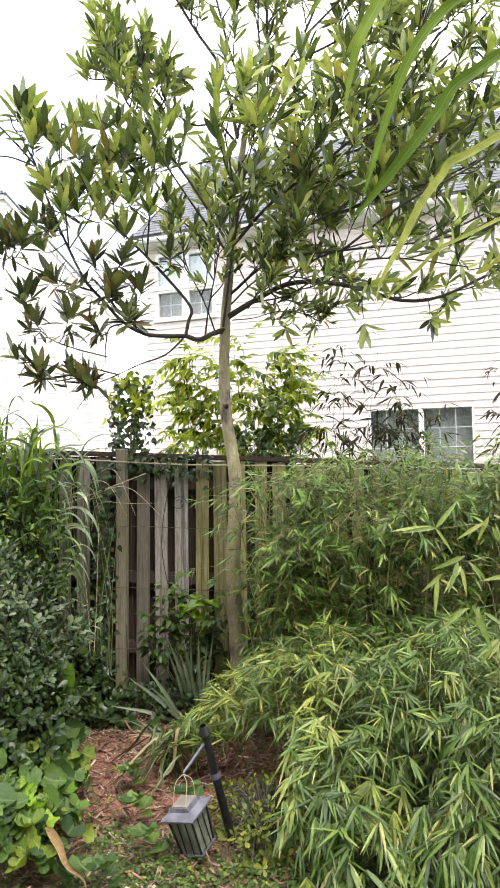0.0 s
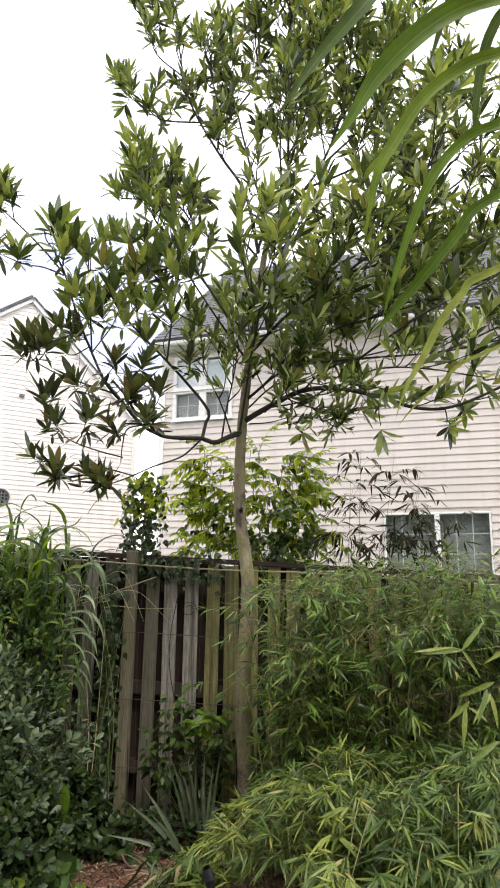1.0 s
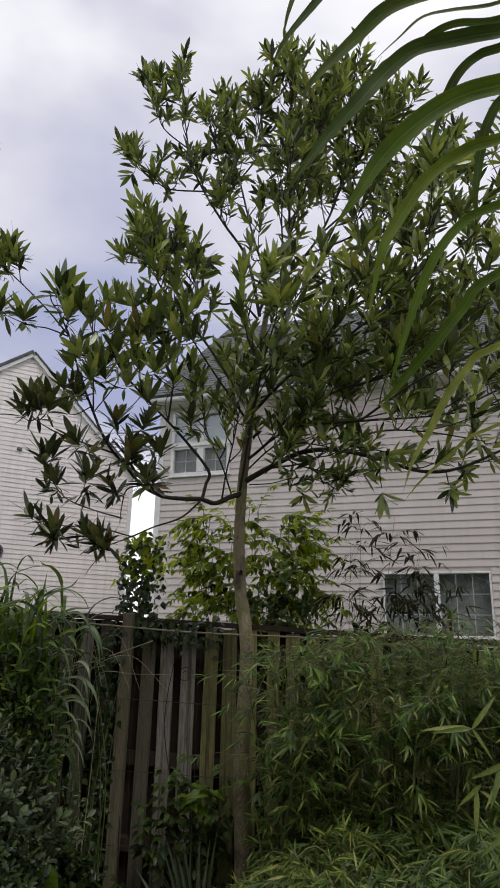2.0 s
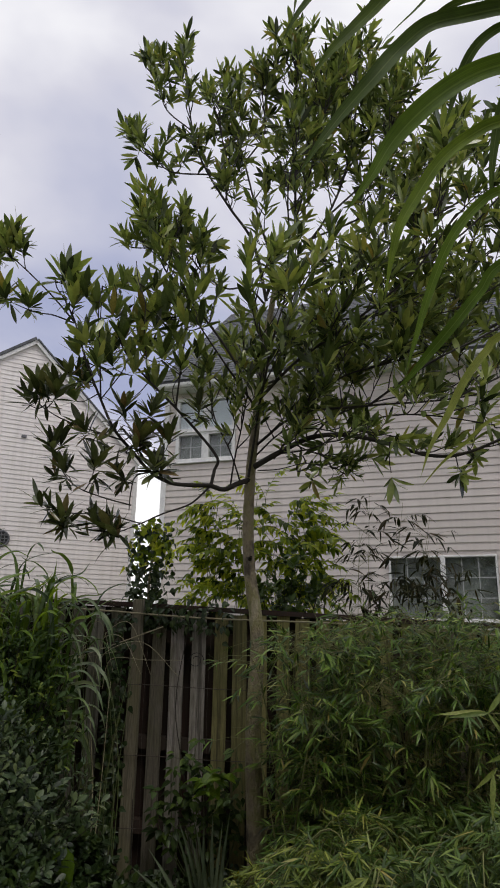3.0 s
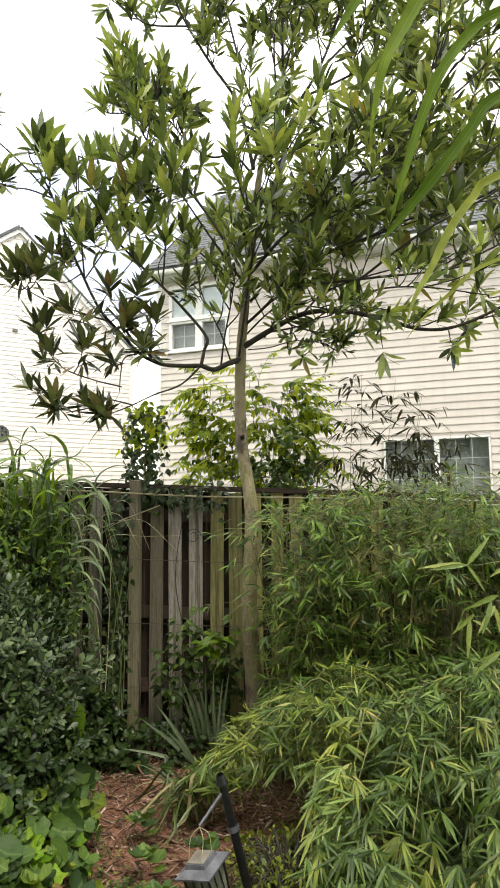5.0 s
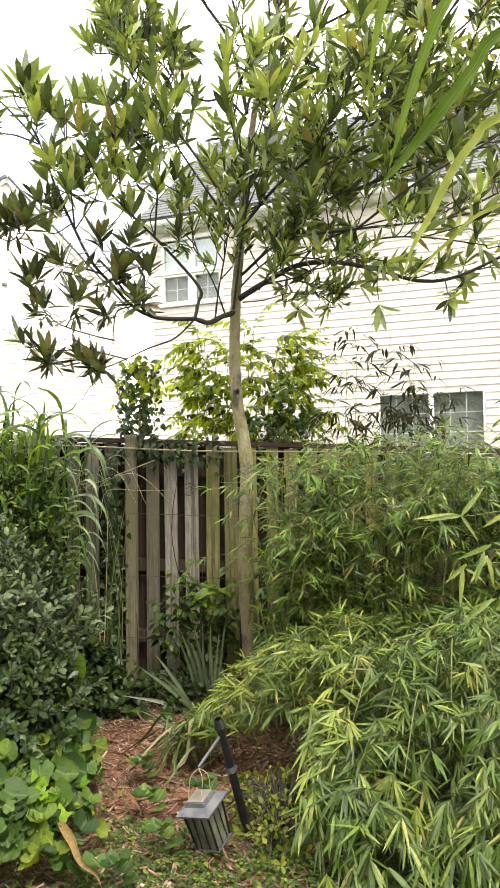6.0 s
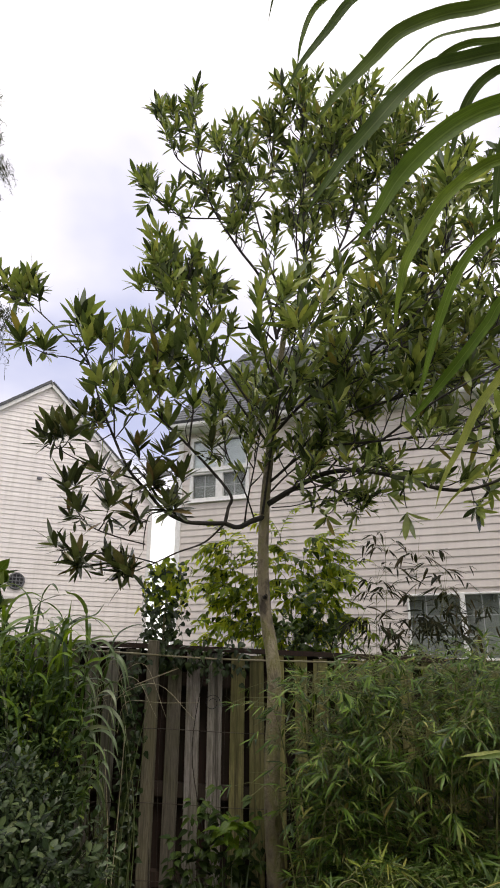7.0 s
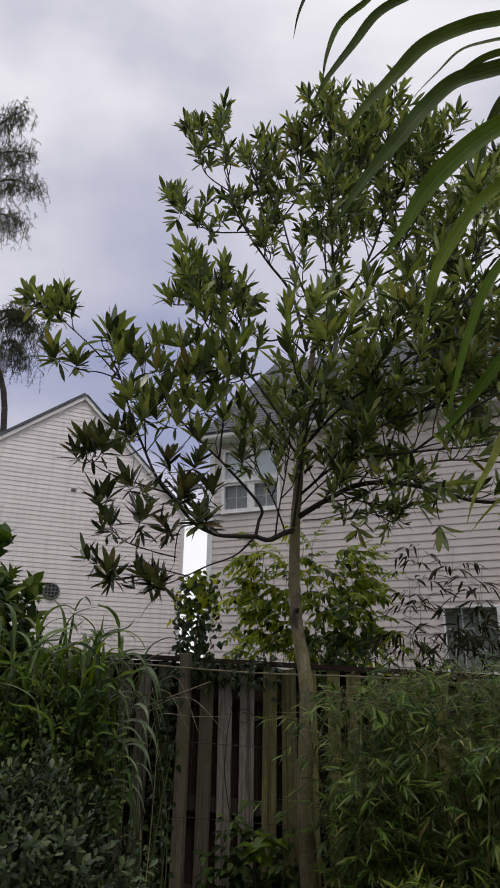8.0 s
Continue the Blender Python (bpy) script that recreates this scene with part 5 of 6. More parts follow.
def build_bamboo_near():
    cane = thing("bamboo", (1.25, 2.5, 0), "single bamboo cane with broad pale leaves", "bamboo")
    rng = random.Random(34)
    leaves = []
    for hub, count, root in (((0.89, 2.60, 1.34), 6, 1.10), ((0.93, 2.60, 1.16), 7, 1.13), ((0.80, 2.62, 1.28), 3, 1.05), ((1.02, 2.64, 1.50), 5, 1.16), ((1.08, 2.58, 1.27), 6, 1.14), ((1.03, 2.6, 1.03), 6, 1.16), ((0.79, 2.60, 1.47), 0, 1.08)):
        hub = Vector(hub)
        path = smooth_path([(root, 2.68, 0), (root, 2.68, hub.z * 0.6), (root - 0.04, 2.66, hub.z - 0.04), hub], 6)
        bar("culm", path, 0.004, 0.0012, CULM, cane, 6)
        for k in range(count):
            a = math.pi * (1.05 + 0.85 * (k + rng.uniform(0.0, 0.9)) / count)
            d = Vector((math.cos(a), rng.uniform(-0.7, 0.3), 1.0 * math.sin(a))).normalized()
            leaves.append((hub + d * 0.012 + Vector((rng.uniform(-0.03, 0.03), 0, rng.uniform(-0.02, 0.03))), d, Vector((rng.uniform(-0.6, 0.6), -1.0, rng.uniform(0.1, 0.9))), rng.uniform(0.08, 0.15), rng.uniform(0.75, 1.0)))
    for way, size in (((-1, 0, 0.04), 0.18), ((-1, -0.1, -0.07), 0.15), ((0.6, 0, 0.75), 0.16), ((0.5, -0.1, -0.75), 0.12)):
        leaves.append((Vector((0.79, 2.60, 1.47)), Vector(way).normalized(), Vector((0, -1, 0.5)), size, 0.75))
    foliage(cane, leaves, [leaf_shape(lambda s: 0.078 * math.sin(math.pi * min(1, s**0.6)) ** 0.7 if s > 0.04 else 0.015, 6, 0.3, c, w) for c, w in ((0.12, 0.2), (0.3, -0.3))], PALE_BAMBOO, (0.9, 2.4))


build_bamboo_mound()
build_bamboo_stand()
build_bamboo_sprigs()
build_bamboo_near()


# ---- tall grass, shrubs and vines beside the path ----
def build_tall_grass():
    clump = thing("ornamental_grass", (-1.55, 4.55, 0), "tall arching grass clump with long green blades", "grass")
    rng = random.Random(41)

    def blade(q, way, length, up, drop, width, mat=GRASS_LEAF):
        """A blade that rises from q, bends over along way and hangs by drop of its length."""
        out = Vector((math.cos(way), math.sin(way), 0))
        path = smooth_path([q, q + out * (0.16 * length) + Vector((0, 0, up * 0.75 * length)), q + out * (0.48 * length) + Vector((0, 0, up * length)), q + out * (0.74 * length) + Vector((0, 0, (up - 0.35 * drop) * length)), q + out * (0.88 * length) + Vector((0, 0, (up - drop) * length))], 4)
        ribbon("blade", path, width, mat, clump, 0.35, (rng.uniform(-0.3, 0.3), -0.4, 1), 0.4, twist=rng.uniform(-0.8, 0.8))

    # leafy canes that stand higher than the fence
    for k in range(38):
        x, y = rng.uniform(-2.45, -1.36), rng.uniform(4.25, 4.95)
        h = rng.uniform(1.35, 1.95) - 0.25 * max(0.0, x + 1.6)
        lean = Vector((rng.gauss(0.03, 0.06), rng.gauss(-0.03, 0.05), 0))
        cane = smooth_path([(x, y, 0), Vector((x, y, h * 0.5)) + lean * 0.4, Vector((x, y, h)) + lean], 5)
        bar("stalk", cane, 0.006, 0.003, STEM, clump, 5)
        for j in range(6):
            q = cane[min(len(cane) - 1, int((0.45 + 0.55 * (j + rng.random()) / 6) * len(cane)))]
            way = rng.uniform(-1.2, 0.6) if rng.random() < 0.6 else rng.uniform(1.9, 4.4)
            n = rng.uniform(0.22, 0.42)
            blade(q, way, n, rng.uniform(0.45, 1.0), rng.uniform(-0.1, 0.65), rng.uniform(0.018, 0.038))
        blade(cane[-1], rng.uniform(0, 6.28), rng.uniform(0.25, 0.4), rng.uniform(0.8, 1.0), rng.uniform(-0.25, 0.2), rng.uniform(0.02, 0.036), SPIKE_LEAF if rng.random() < 0.6 else GRASS_LEAF)
    # upright fresh shoots over the fence top
    for x, y, z, top in ((-1.49, 4.5, 1.62, 2.19), (-1.43, 4.52, 1.6, 2.04), (-1.56, 4.5, 1.55, 2.02), (-1.62, 4.48, 1.6, 1.98), (-1.72, 4.5, 1.7, 2.08), (-1.52, 4.55, 1.45, 1.9), (-1.80, 4.5, 1.6, 2.0)):
        tip = Vector((x + rng.uniform(-0.03, 0.05), y, top))
        ribbon("blade", smooth_path([(x + 0.03, y, z - 0.4), (x + 0.015, y, z), Vector((x, y, z)).lerp(tip, 0.6), tip], 5), 0.034, SPIKE_LEAF, clump, 0.35, (0.2, -1, 0.2), 0.5, twist=rng.uniform(-0.4, 0.4))
    for k in range(80):
        q = Vector((rng.uniform(-2.3, -1.38), rng.uniform(4.2, 4.6), rng.uniform(1.15, 1.8)))
        blade(q, rng.uniform(-1.0, 1.0) + (math.pi if rng.random() < 0.35 else 0), rng.uniform(0.22, 0.42), rng.uniform(0.75, 1.05), rng.uniform(-0.3, 0.35), rng.uniform(0.02, 0.04), GRASS_LEAF if k % 3 == 0 else SPIKE_LEAF if k % 4 else ARCH_LEAF)
    # long pale blades that arch over toward the post
    for k in range(30):
        q = Vector((rng.uniform(-1.66, -1.22), rng.uniform(4.45, 4.85), rng.uniform(0.95, 1.78)))
        n = rng.uniform(0.24, 0.4) * min(1.0, max(0.4, (-0.98 - q.x) / 0.4))
        blade(q, rng.uniform(-0.55, 0.35), n, rng.uniform(0.1, 0.5), rng.uniform(0.3, 1.05), rng.uniform(0.024, 0.042), ARCH_LEAF)
    # bare upright stalks before the fence
    for k in range(22):
        x, y = rng.uniform(-1.42, -1.03), rng.uniform(4.75, 5.1)
        h = rng.uniform(0.95, 1.7)
        path = smooth_path([(x, y, 0), (x + rng.uniform(-0.04, 0.04), y, 0.5 * h), (x + rng.uniform(-0.16, 0.12), y - 0.05, h)], 4)
        bar("stalk", path, 0.0045, 0.002, CANE if k % 5 == 0 else STEM, clump, 5, label="dry tan stalk" if k == 0 else "")
    # dry bent stems along the fence top
    for k in range(9):
        x, z = rng.uniform(-1.75, -1.1), rng.uniform(1.5, 1.85)
        n, fall = rng.uniform(0.15, 0.55), rng.uniform(-0.05, 0.3)
        y = rng.uniform(4.7, 5.0)
        path = smooth_path([(x - 0.05, y, z - rng.uniform(0.1, 0.4)), (x, y, z), (x + 0.5 * n, y - 0.03, z + rng.uniform(-0.03, 0.1)), (x + n, y - 0.06, z - fall)], 5)
        bar("stalk", path, 0.0025, 0.0012, CANE, clump, 4)


def rosettes(owner, rng, centre, radii, count, size, shapes, material, near, leaves_each=7, low=-0.6, apart=300, shell=0.55, spread=1.15):
    """A bushy plant: twigs from its middle to all sides, each ending in a ring of leaves."""
    c, leaves, thin = Vector(centre), [], []
    for k in range(count):
        z = rng.uniform(low, 1)
        a = rng.uniform(0, 6.28)
        r = math.sqrt(max(0, 1 - z * z))
        d = Vector((r * math.cos(a), r * math.sin(a), z))
        q = rng.uniform(shell, 1.0) * (1 + 0.42 * noise.noise(d * 3.1 + c))
        tip = c + Vector((d.x * radii[0] * q, d.y * radii[1] * q, d.z * radii[2] * q))
        root = Vector((c.x + 0.25 * (tip.x - c.x), c.y + 0.25 * (tip.y - c.y), max(0.0, c.z - radii[2])))
        if k % 3 == 0:
            thin.append(tube(smooth_path([root, root.lerp(tip, 0.5) + Vector((0, 0, 0.08)), tip], 3), 0.005, 0.002, 4))
        way = (d + Vector((0, -0.2, 0.55))).normalized()
        leaves += tip_rosette(rng, tip, way, leaves_each, size * rng.uniform(0.6, 1.4), spread)
    bars("twig_mass", thin, LIMB_BARK, owner)
    foliage(owner, leaves, shapes, material, near, apart)


def build_left_shrubs():
    shrub = thing("shrub", (-1.55, 3.85, 0), "dense evergreen shrub with small spoon-shaped dark leaves", "shrub")
    rosettes(shrub, random.Random(42), (-1.62, 3.9, 0.74), (0.6, 0.6, 0.62), 1500, 0.056, SPOON, SHRUB_LEAF, (-1.1, 3.5), 7)
    low = thing("shrub", (-1.25, 3.6, 0), "low evergreen shrub with dark leaves below the taller one", "shrub")
    rosettes(low, random.Random(43), (-1.33, 3.6, 0.42), (0.38, 0.45, 0.42), 520, 0.06, SPOON, IVY_LEAF, (-1.0, 3.3), 7)
    weeds = thing("shrub", (-1.5, 4.3, 0), "yellow-green weedy shrub growing up through the grass", "shrub")
    rosettes(weeds, random.Random(49), (-1.76, 4.4, 1.12), (0.52, 0.36, 0.78), 1350, 0.055, SPOON, VINE_LEAF, (-1.3, 4.0), 6, -0.5, 200, 0.35)
    base = thing("shrub", (-1.22, 4.75, 0), "dark leafy undergrowth along the foot of the fence", "shrub")
    rosettes(base, random.Random(50), (-1.24, 4.72, 0.16), (0.26, 0.26, 0.42), 260, 0.06, OVATE, IVY_LEAF, (-1.1, 4.4), 6, -0.2, 150)
    back = thing("shrub", (-2.5, 5.0, 0), "leafy bush with rounded dark leaves by the fence", "shrub")
    rosettes(back, random.Random(44), (-2.55, 4.85, 1.72), (0.55, 0.5, 1.15), 380, 0.12, OVATE, VINE_LEAF, (-2.2, 4.5), 6)


def ivy(owner, rng, spots, size, shapes, material, near, apart=300):
    """Leaves lying against what they climb on. spots: place and the way they face."""
    leaves = []
    for at, face in spots:
        d = Vector((rng.uniform(-0.7, 0.7), -0.25, rng.uniform(-1.0, 0.1))).normalized()
        up = Vector(face) + Vector([rng.uniform(-0.5, 0.5) for _ in range(3)])
        leaves.append((Vector(at), d, up, size * rng.uniform(0.6, 1.25), rng.uniform(0.85, 1.15)))
    foliage(owner, leaves, shapes, material, near, apart)


def build_fence_vines():
    rng = random.Random(45)
    vine = thing("vine", (-1.2, 5.1, 0), "dark green vine climbing between the fence boards", "vine")
    spots, thin = [], []
    for x0 in (-1.2, -1.16, -0.95, -0.62):
        path = smooth_path([(x0, 5.2, 0), (x0 + rng.uniform(-0.06, 0.06), 5.2, 0.6), (x0 + rng.uniform(-0.08, 0.08), 5.2, 1.2), (x0 + rng.uniform(-0.06, 0.06), 5.2, 1.85)], 6)
        thin.append(tube(path, 0.005, 0.003, 5))
    for k in range(480):
        h = rng.uniform(0.0, 1.85)
        spots.append(((-1.13 + rng.gauss(0, 0.045), 5.12 + rng.uniform(-0.05, 0.03), h), (0, -1, 0.5)))
    for k in range(130):
        spots.append(((rng.uniform(-1.0, -0.2), 5.1 + rng.uniform(-0.1, 0.05), abs(rng.gauss(0, 0.13))), (0, -0.6, 1)))
    bars("stem", thin, LIMB_BARK, vine)
    ivy(vine, rng, spots, 0.055, OVATE, IVY_LEAF, (-1.1, 5.0))
    top = thing("vine", (-0.95, 5.35, 1.9), "leafy vine heaped over the fence post and cap", "vine")
    spots, young, thin = [], [], []
    for k in range(820):
        a = rng.uniform(0, 6.28)
        h = rng.uniform(0, 1)
        (young if h > 0.55 and rng.random() < 0.5 else spots).append(((-0.98 + (0.16 + 0.04 * h) * math.cos(a) * rng.uniform(0.3, 1.1), 5.38 + 0.15 * math.sin(a), 1.72 + 0.88 * h), (math.cos(a), math.sin(a), 0.6)))
    for k in range(190):
        x = rng.uniform(-0.95, -0.3)
        spots.append(((x, 5.22 + rng.uniform(-0.08, 0.1), 1.86 + rng.gauss(0, 0.07) - 0.05 * (x + 0.9)), (0, -0.5, 1)))
    thin.append(tube(smooth_path([(-0.97, 5.42, 0), (-0.95, 5.42, 1.4), (-0.98, 5.4, 2.0), (-0.96, 5.4, 2.35)], 5), 0.025, 0.008, 8))
    bars("stem", thin, BARK, top)
    ivy(top, rng, spots, 0.06, OVATE, IVY_LEAF, (-0.9, 5.2), 200)
    ivy(top, rng, young, 0.075, OVATE, SAPLING_LEAF, (-0.9, 5.2), 100)
    weed = thing("weed", (-0.33, 5.0, 0), "leafy weed with bright green upper leaves at the fence", "weed")
    leaves, thin = [], []
    for k in range(16):
        x = -0.74 + 0.037 * k
        tip = Vector((x + rng.uniform(-0.05, 0.05), 5.0 + rng.uniform(-0.12, 0.1), rng.uniform(0.55, 1.06) - 0.25 * max(0.0, x + 0.3)))
        path = smooth_path([(-0.4 + 0.2 * (x + 0.4), 5.08, 0), Vector((x, 5.05, tip.z * 0.6)), tip], 4)
        thin.append(tube(path, 0.004, 0.002, 5))
        for j in range(20):
            q = path[min(len(path) - 1, int(rng.uniform(0.4, 1) * len(path)))]
            d = Vector((rng.uniform(-1, 1), rng.uniform(-0.9, 0.2), rng.uniform(-0.45, 0.1))).normalized()
            q = q + d * rng.uniform(0.0, 0.05)
            leaves.append((q, d, Vector((rng.uniform(-0.3, 0.3), -0.35, 1)), rng.uniform(0.045, 0.095), rng.uniform(0.85, 1.1)))
    bars("stem", thin, STEM, weed)
    foliage(weed, leaves, OVATE, WEED_LEAF, (-0.3, 4.9))
    bright = []
    for k in range(26):
        bright.append((Vector((-0.37 + rng.uniform(-0.12, 0.12), 4.88 + rng.uniform(-0.06, 0.02), 0.77 + rng.uniform(-0.08, 0.08))), Vector((rng.uniform(-1, 1), rng.uniform(-0.7, 0.2), rng.uniform(-0.5, 0.1))).normalized(), Vector((rng.uniform(-0.6, 0.6), rng.uniform(-0.6, 0.1), 1)), rng.uniform(0.06, 0.13), 0.9))
    foliage(weed, bright, OVATE, SPIKE_LEAF, (-0.3, 4.9), 50)


def build_sapling():
    tree = thing("tree", (-0.2, 6.4, 0), "young leafy tree with yellow-green leaves behind the fence", "tree")
    rng = random.Random(46)
    leaves, thin = [], []
    for k in range(150):
        x = rng.uniform(-0.82, 0.62)
        crown = 3.0 - 0.3 * abs(x - 0.05) ** 1.4 + 1.1 * noise.noise((x * 3.4, 0, 7))
        root = Vector((-0.15 + 0.75 * (x + 0.15), 6.4 + rng.uniform(-0.25, 0.2), crown - (crown - 1.9) * rng.random()))
        side = 1 if x + rng.uniform(-0.5, 0.5) > -0.1 else -1
        n = rng.uniform(0.22, 0.42)
        tip = root + Vector((side * n * rng.uniform(0.5, 0.95), rng.uniform(-0.3, 0.1), rng.uniform(-0.16, 0.26)))
        path = smooth_path([root - Vector((0, 0, 0.15)), root, root.lerp(tip, 0.5) + Vector((0, 0, 0.06)), tip], 5)
        thin.append(tube(path, 0.003, 0.0012, 4))
        m = len(path)
        along = (tip - root).normalized()
        flat = along.cross(Vector((0, -0.4, 1))).normalized()
        for j in range(5, m):
            for c in (-1, 1):
                if rng.random() < 0.2:
                    continue
                d = (along * rng.uniform(0.4, 0.8) + flat * c * rng.uniform(0.6, 1.0) + Vector((0, 0, rng.uniform(-0.6, -0.1)))).normalized()
                leaves.append((path[j], d, Vector((rng.uniform(-0.4, 0.4), rng.uniform(-0.7, 0.1), 1)), rng.uniform(0.08, 0.15) * (1 - 0.3 * (j - 5) / m), rng.uniform(0.5, 0.75)))
        leaves.append((tip, (along + Vector((0, 0, -0.5))).normalized(), Vector((0, -0.4, 1)), 0.11, 0.6))
    for k in range(4):
        x = -0.65 + 0.32 * k
        bar("limb", smooth_path([(-0.2, 6.4, 1.1), (-0.2 + 0.5 * (x + 0.2), 6.4, 1.7), (x, 6.35, 2.5)], 5), 0.009, 0.003, STEM, tree, 6)
    bar("trunk", smooth_path([(-0.2, 6.4, -0.05), (-0.22, 6.4, 0.8), (-0.2, 6.4, 1.2)], 5), 0.035, 0.02, LIMB_BARK, tree, 8)
    bars("twig_mass", thin, STEM, tree)
    foliage(tree, leaves, OVATE, SAPLING_LEAF, (-0.2, 6.0))
    dark = thing("shrub", (0.15, 5.85, 0), "dark leafy bush showing just above the fence", "shrub")
    rosettes(dark, random.Random(48), (0.12, 5.85, 1.75), (0.42, 0.3, 0.6), 110, 0.08, OVATE, WEED_LEAF, (0.1, 5.5), 5, 0.0, 200)


def build_ground_plants():
    rng = random.Random(47)
    creeper = thing("creeper", (-1.0, 3.0, 0), "broad-leaved creeper with pale green lobed leaves on the ground", "creeper")
    leaves, lime, thin = [], [], []
    for k in range(1700):
        x, y = rng.uniform(-1.7, -0.6), rng.uniform(2.68, 4.1)
        if x > -0.66 - 0.24 * (y - 2.6) + rng.uniform(-0.12, 0.08):
            continue
        if -0.9 < x < -0.5 and y < 3.0 and abs(y - 2.66 - 1.2 * (-0.55 - x)) < 0.075:
            continue
        h = max(0.05, 0.1 - 0.5 * (x + 0.62) * (1 - 0.75 * rng.random() ** 2))
        at = Vector((x, y, h))
        d = Vector((rng.uniform(-1, 1), rng.uniform(-1, 0.3), rng.uniform(-0.6, 0.0))).normalized()
        row = (at, d, Vector((rng.uniform(-1.0, 1.0), rng.uniform(-1.3, 0.3), 1)), 0.04 + 0.105 * rng.random() ** 2.4, rng.uniform(0.85, 1.1))
        (lime if rng.random() < 0.62 - 2.6 * math.hypot(x + 1.0, y - 3.1) else leaves).append(row)
        if k % 5 == 0:
            thin.append(tube([Vector((x + 0.1, y + 0.12, 0)), Vector((x + 0.05, y + 0.08, h * 0.6)), at], 0.0025, 0.0015, 4))
    for x, y in ((-0.52, 3.25), (-0.42, 2.95), (-0.55, 2.7), (-0.62, 3.6), (-0.28, 3.35)):
        for k in range(6):
            d = Vector((math.cos(k * 1.05), math.sin(k * 1.05), 0.2))
            leaves.append((Vector((x, y, 0.06 + 0.02 * k)) + d * 0.02, d, Vector((0, 0, 1)), rng.uniform(0.06, 0.1), 1.0))
    bars("stem", thin, STEM, creeper)
    foliage(creeper, leaves[::3], LOBED, VINE_LEAF, (-0.8, 2.6), 150)
    foliage(creeper, [row for k, row in enumerate(leaves) if k % 3], BROAD, VINE_LEAF, (-0.8, 2.6), 150)
    foliage(creeper, lime, LOBED, LIME_LEAF, (-0.8, 2.6), 60)

    big = thing("plant", (-1.04, 3.95, 0), "single large bright green leaf on a stalk", "plant")
    bar("stalk", smooth_path([(-1.05, 3.95, 0), (-1.05, 3.9, 0.4), (-1.04, 3.82, 0.66)], 4), 0.006, 0.004, STEM, big)
    foliage(big, [(Vector((-1.04, 3.82, 0.66)), Vector((-0.02, -0.12, -1)), Vector((0.1, -1, 0.2)), 0.27, 0.95)], [leaf_shape(lambda s: 0.24 * math.sin(math.pi * min(1, s**0.7)) ** 0.6 if s > 0.05 else 0.03, 7, 0.12, 0.1)], SPIKE_LEAF, (-1, 4))

    dead = thing("fallen_leaf", (-0.68, 2.75, 0.25), "long curled dry brown leaf", "leaf")
    ribbon("blade", smooth_path([(-0.84, 2.88, 0.19), (-0.79, 2.81, 0.20), (-0.74, 2.77, 0.175), (-0.68, 2.68, 0.155), (-0.61, 2.65, 0.12), (-0.58, 2.60, 0.09)], 6), 0.036, BROWN_LEAF, dead, 1.1, (0.5, -0.5, 1), 0.3, twist=1.6)

    sword = thing("sword_plant", (-0.35, 4.55, 0), "clump of stiff grey-green sword-shaped leaves", "plant")
    for k in range(9):
        tip = Vector((-0.6 + 0.046 * k + rng.uniform(-0.03, 0.03), 4.72 + rng.uniform(-0.12, 0.1), rng.uniform(0.42, 0.66)))
        root = Vector((-0.42 + 0.012 * k + rng.uniform(-0.04, 0.04), 4.78 + rng.uniform(-0.05, 0.05), 0))
        ribbon("blade", smooth_path([root, root.lerp(tip, 0.5) + Vector((rng.uniform(-0.02, 0.02), 0, 0.02)), tip], 4), rng.uniform(0.018, 0.032), SWORD_LEAF, sword, 0.35, (rng.uniform(-0.5, 0.5), -1, 0.3), 0.45)
    for tip in ((-0.84, 4.6, 0.34), (-0.74, 4.62, 0.43), (-0.95, 4.55, 0.16), (-0.66, 4.5, 0.3)):
        root = Vector((-0.46, 4.66, 0.0))
        ribbon("blade", smooth_path([root, root.lerp(Vector(tip), 0.5) + Vector((0, 0, 0.02)), tip], 4), 0.026, SWORD_LEAF, sword, 0.3, (0.2, -1, 0.6), 0.45)

    strap = thing("strap_plant", (-0.3, 3.75, 0), "drooping strap-leaved plant with some bleached leaves", "plant")
    for k in range(24):
        a = rng.uniform(2.5, 4.6)
        n = rng.uniform(0.3, 0.62)
        root = Vector((-0.33 + rng.uniform(-0.07, 0.07), 3.85 + rng.uniform(-0.08, 0.08), 0))
        tip = Vector((root.x + n * math.cos(a), root.y + 0.8 * n * math.sin(a), rng.uniform(0.01, 0.07)))
        path = smooth_path([root, root.lerp(tip, 0.3) + Vector((rng.uniform(-0.05, 0.05), 0, rng.uniform(0.12, 0.3))), root.lerp(tip, 0.7) + Vector((rng.uniform(-0.06, 0.06), 0, rng.uniform(0.03, 0.17))), tip], 5)
        ribbon("blade", path, rng.uniform(0.010, 0.021), DRY_STRAP if k % 4 == 0 else STRAP_LEAF, strap, 0.35, twist=rng.uniform(-1.2, 1.2))
    for tip in ((-1.15, 4.62, 0.05), (-0.98, 4.45, 0.1), (-1.02, 4.3, 0.04)):
        root = Vector((-0.42, 4.05, 0.02))
        ribbon("blade", smooth_path([root, root.lerp(Vector(tip), 0.45) + Vector((0, 0, 0.1)), tip], 5), 0.024, SWORD_LEAF, strap, 0.3, twist=0.6)

    chips = tagged(new("mulch", None), "scattered red-brown wood mulch chips", "mulch", kind="stuff")
    rows = []
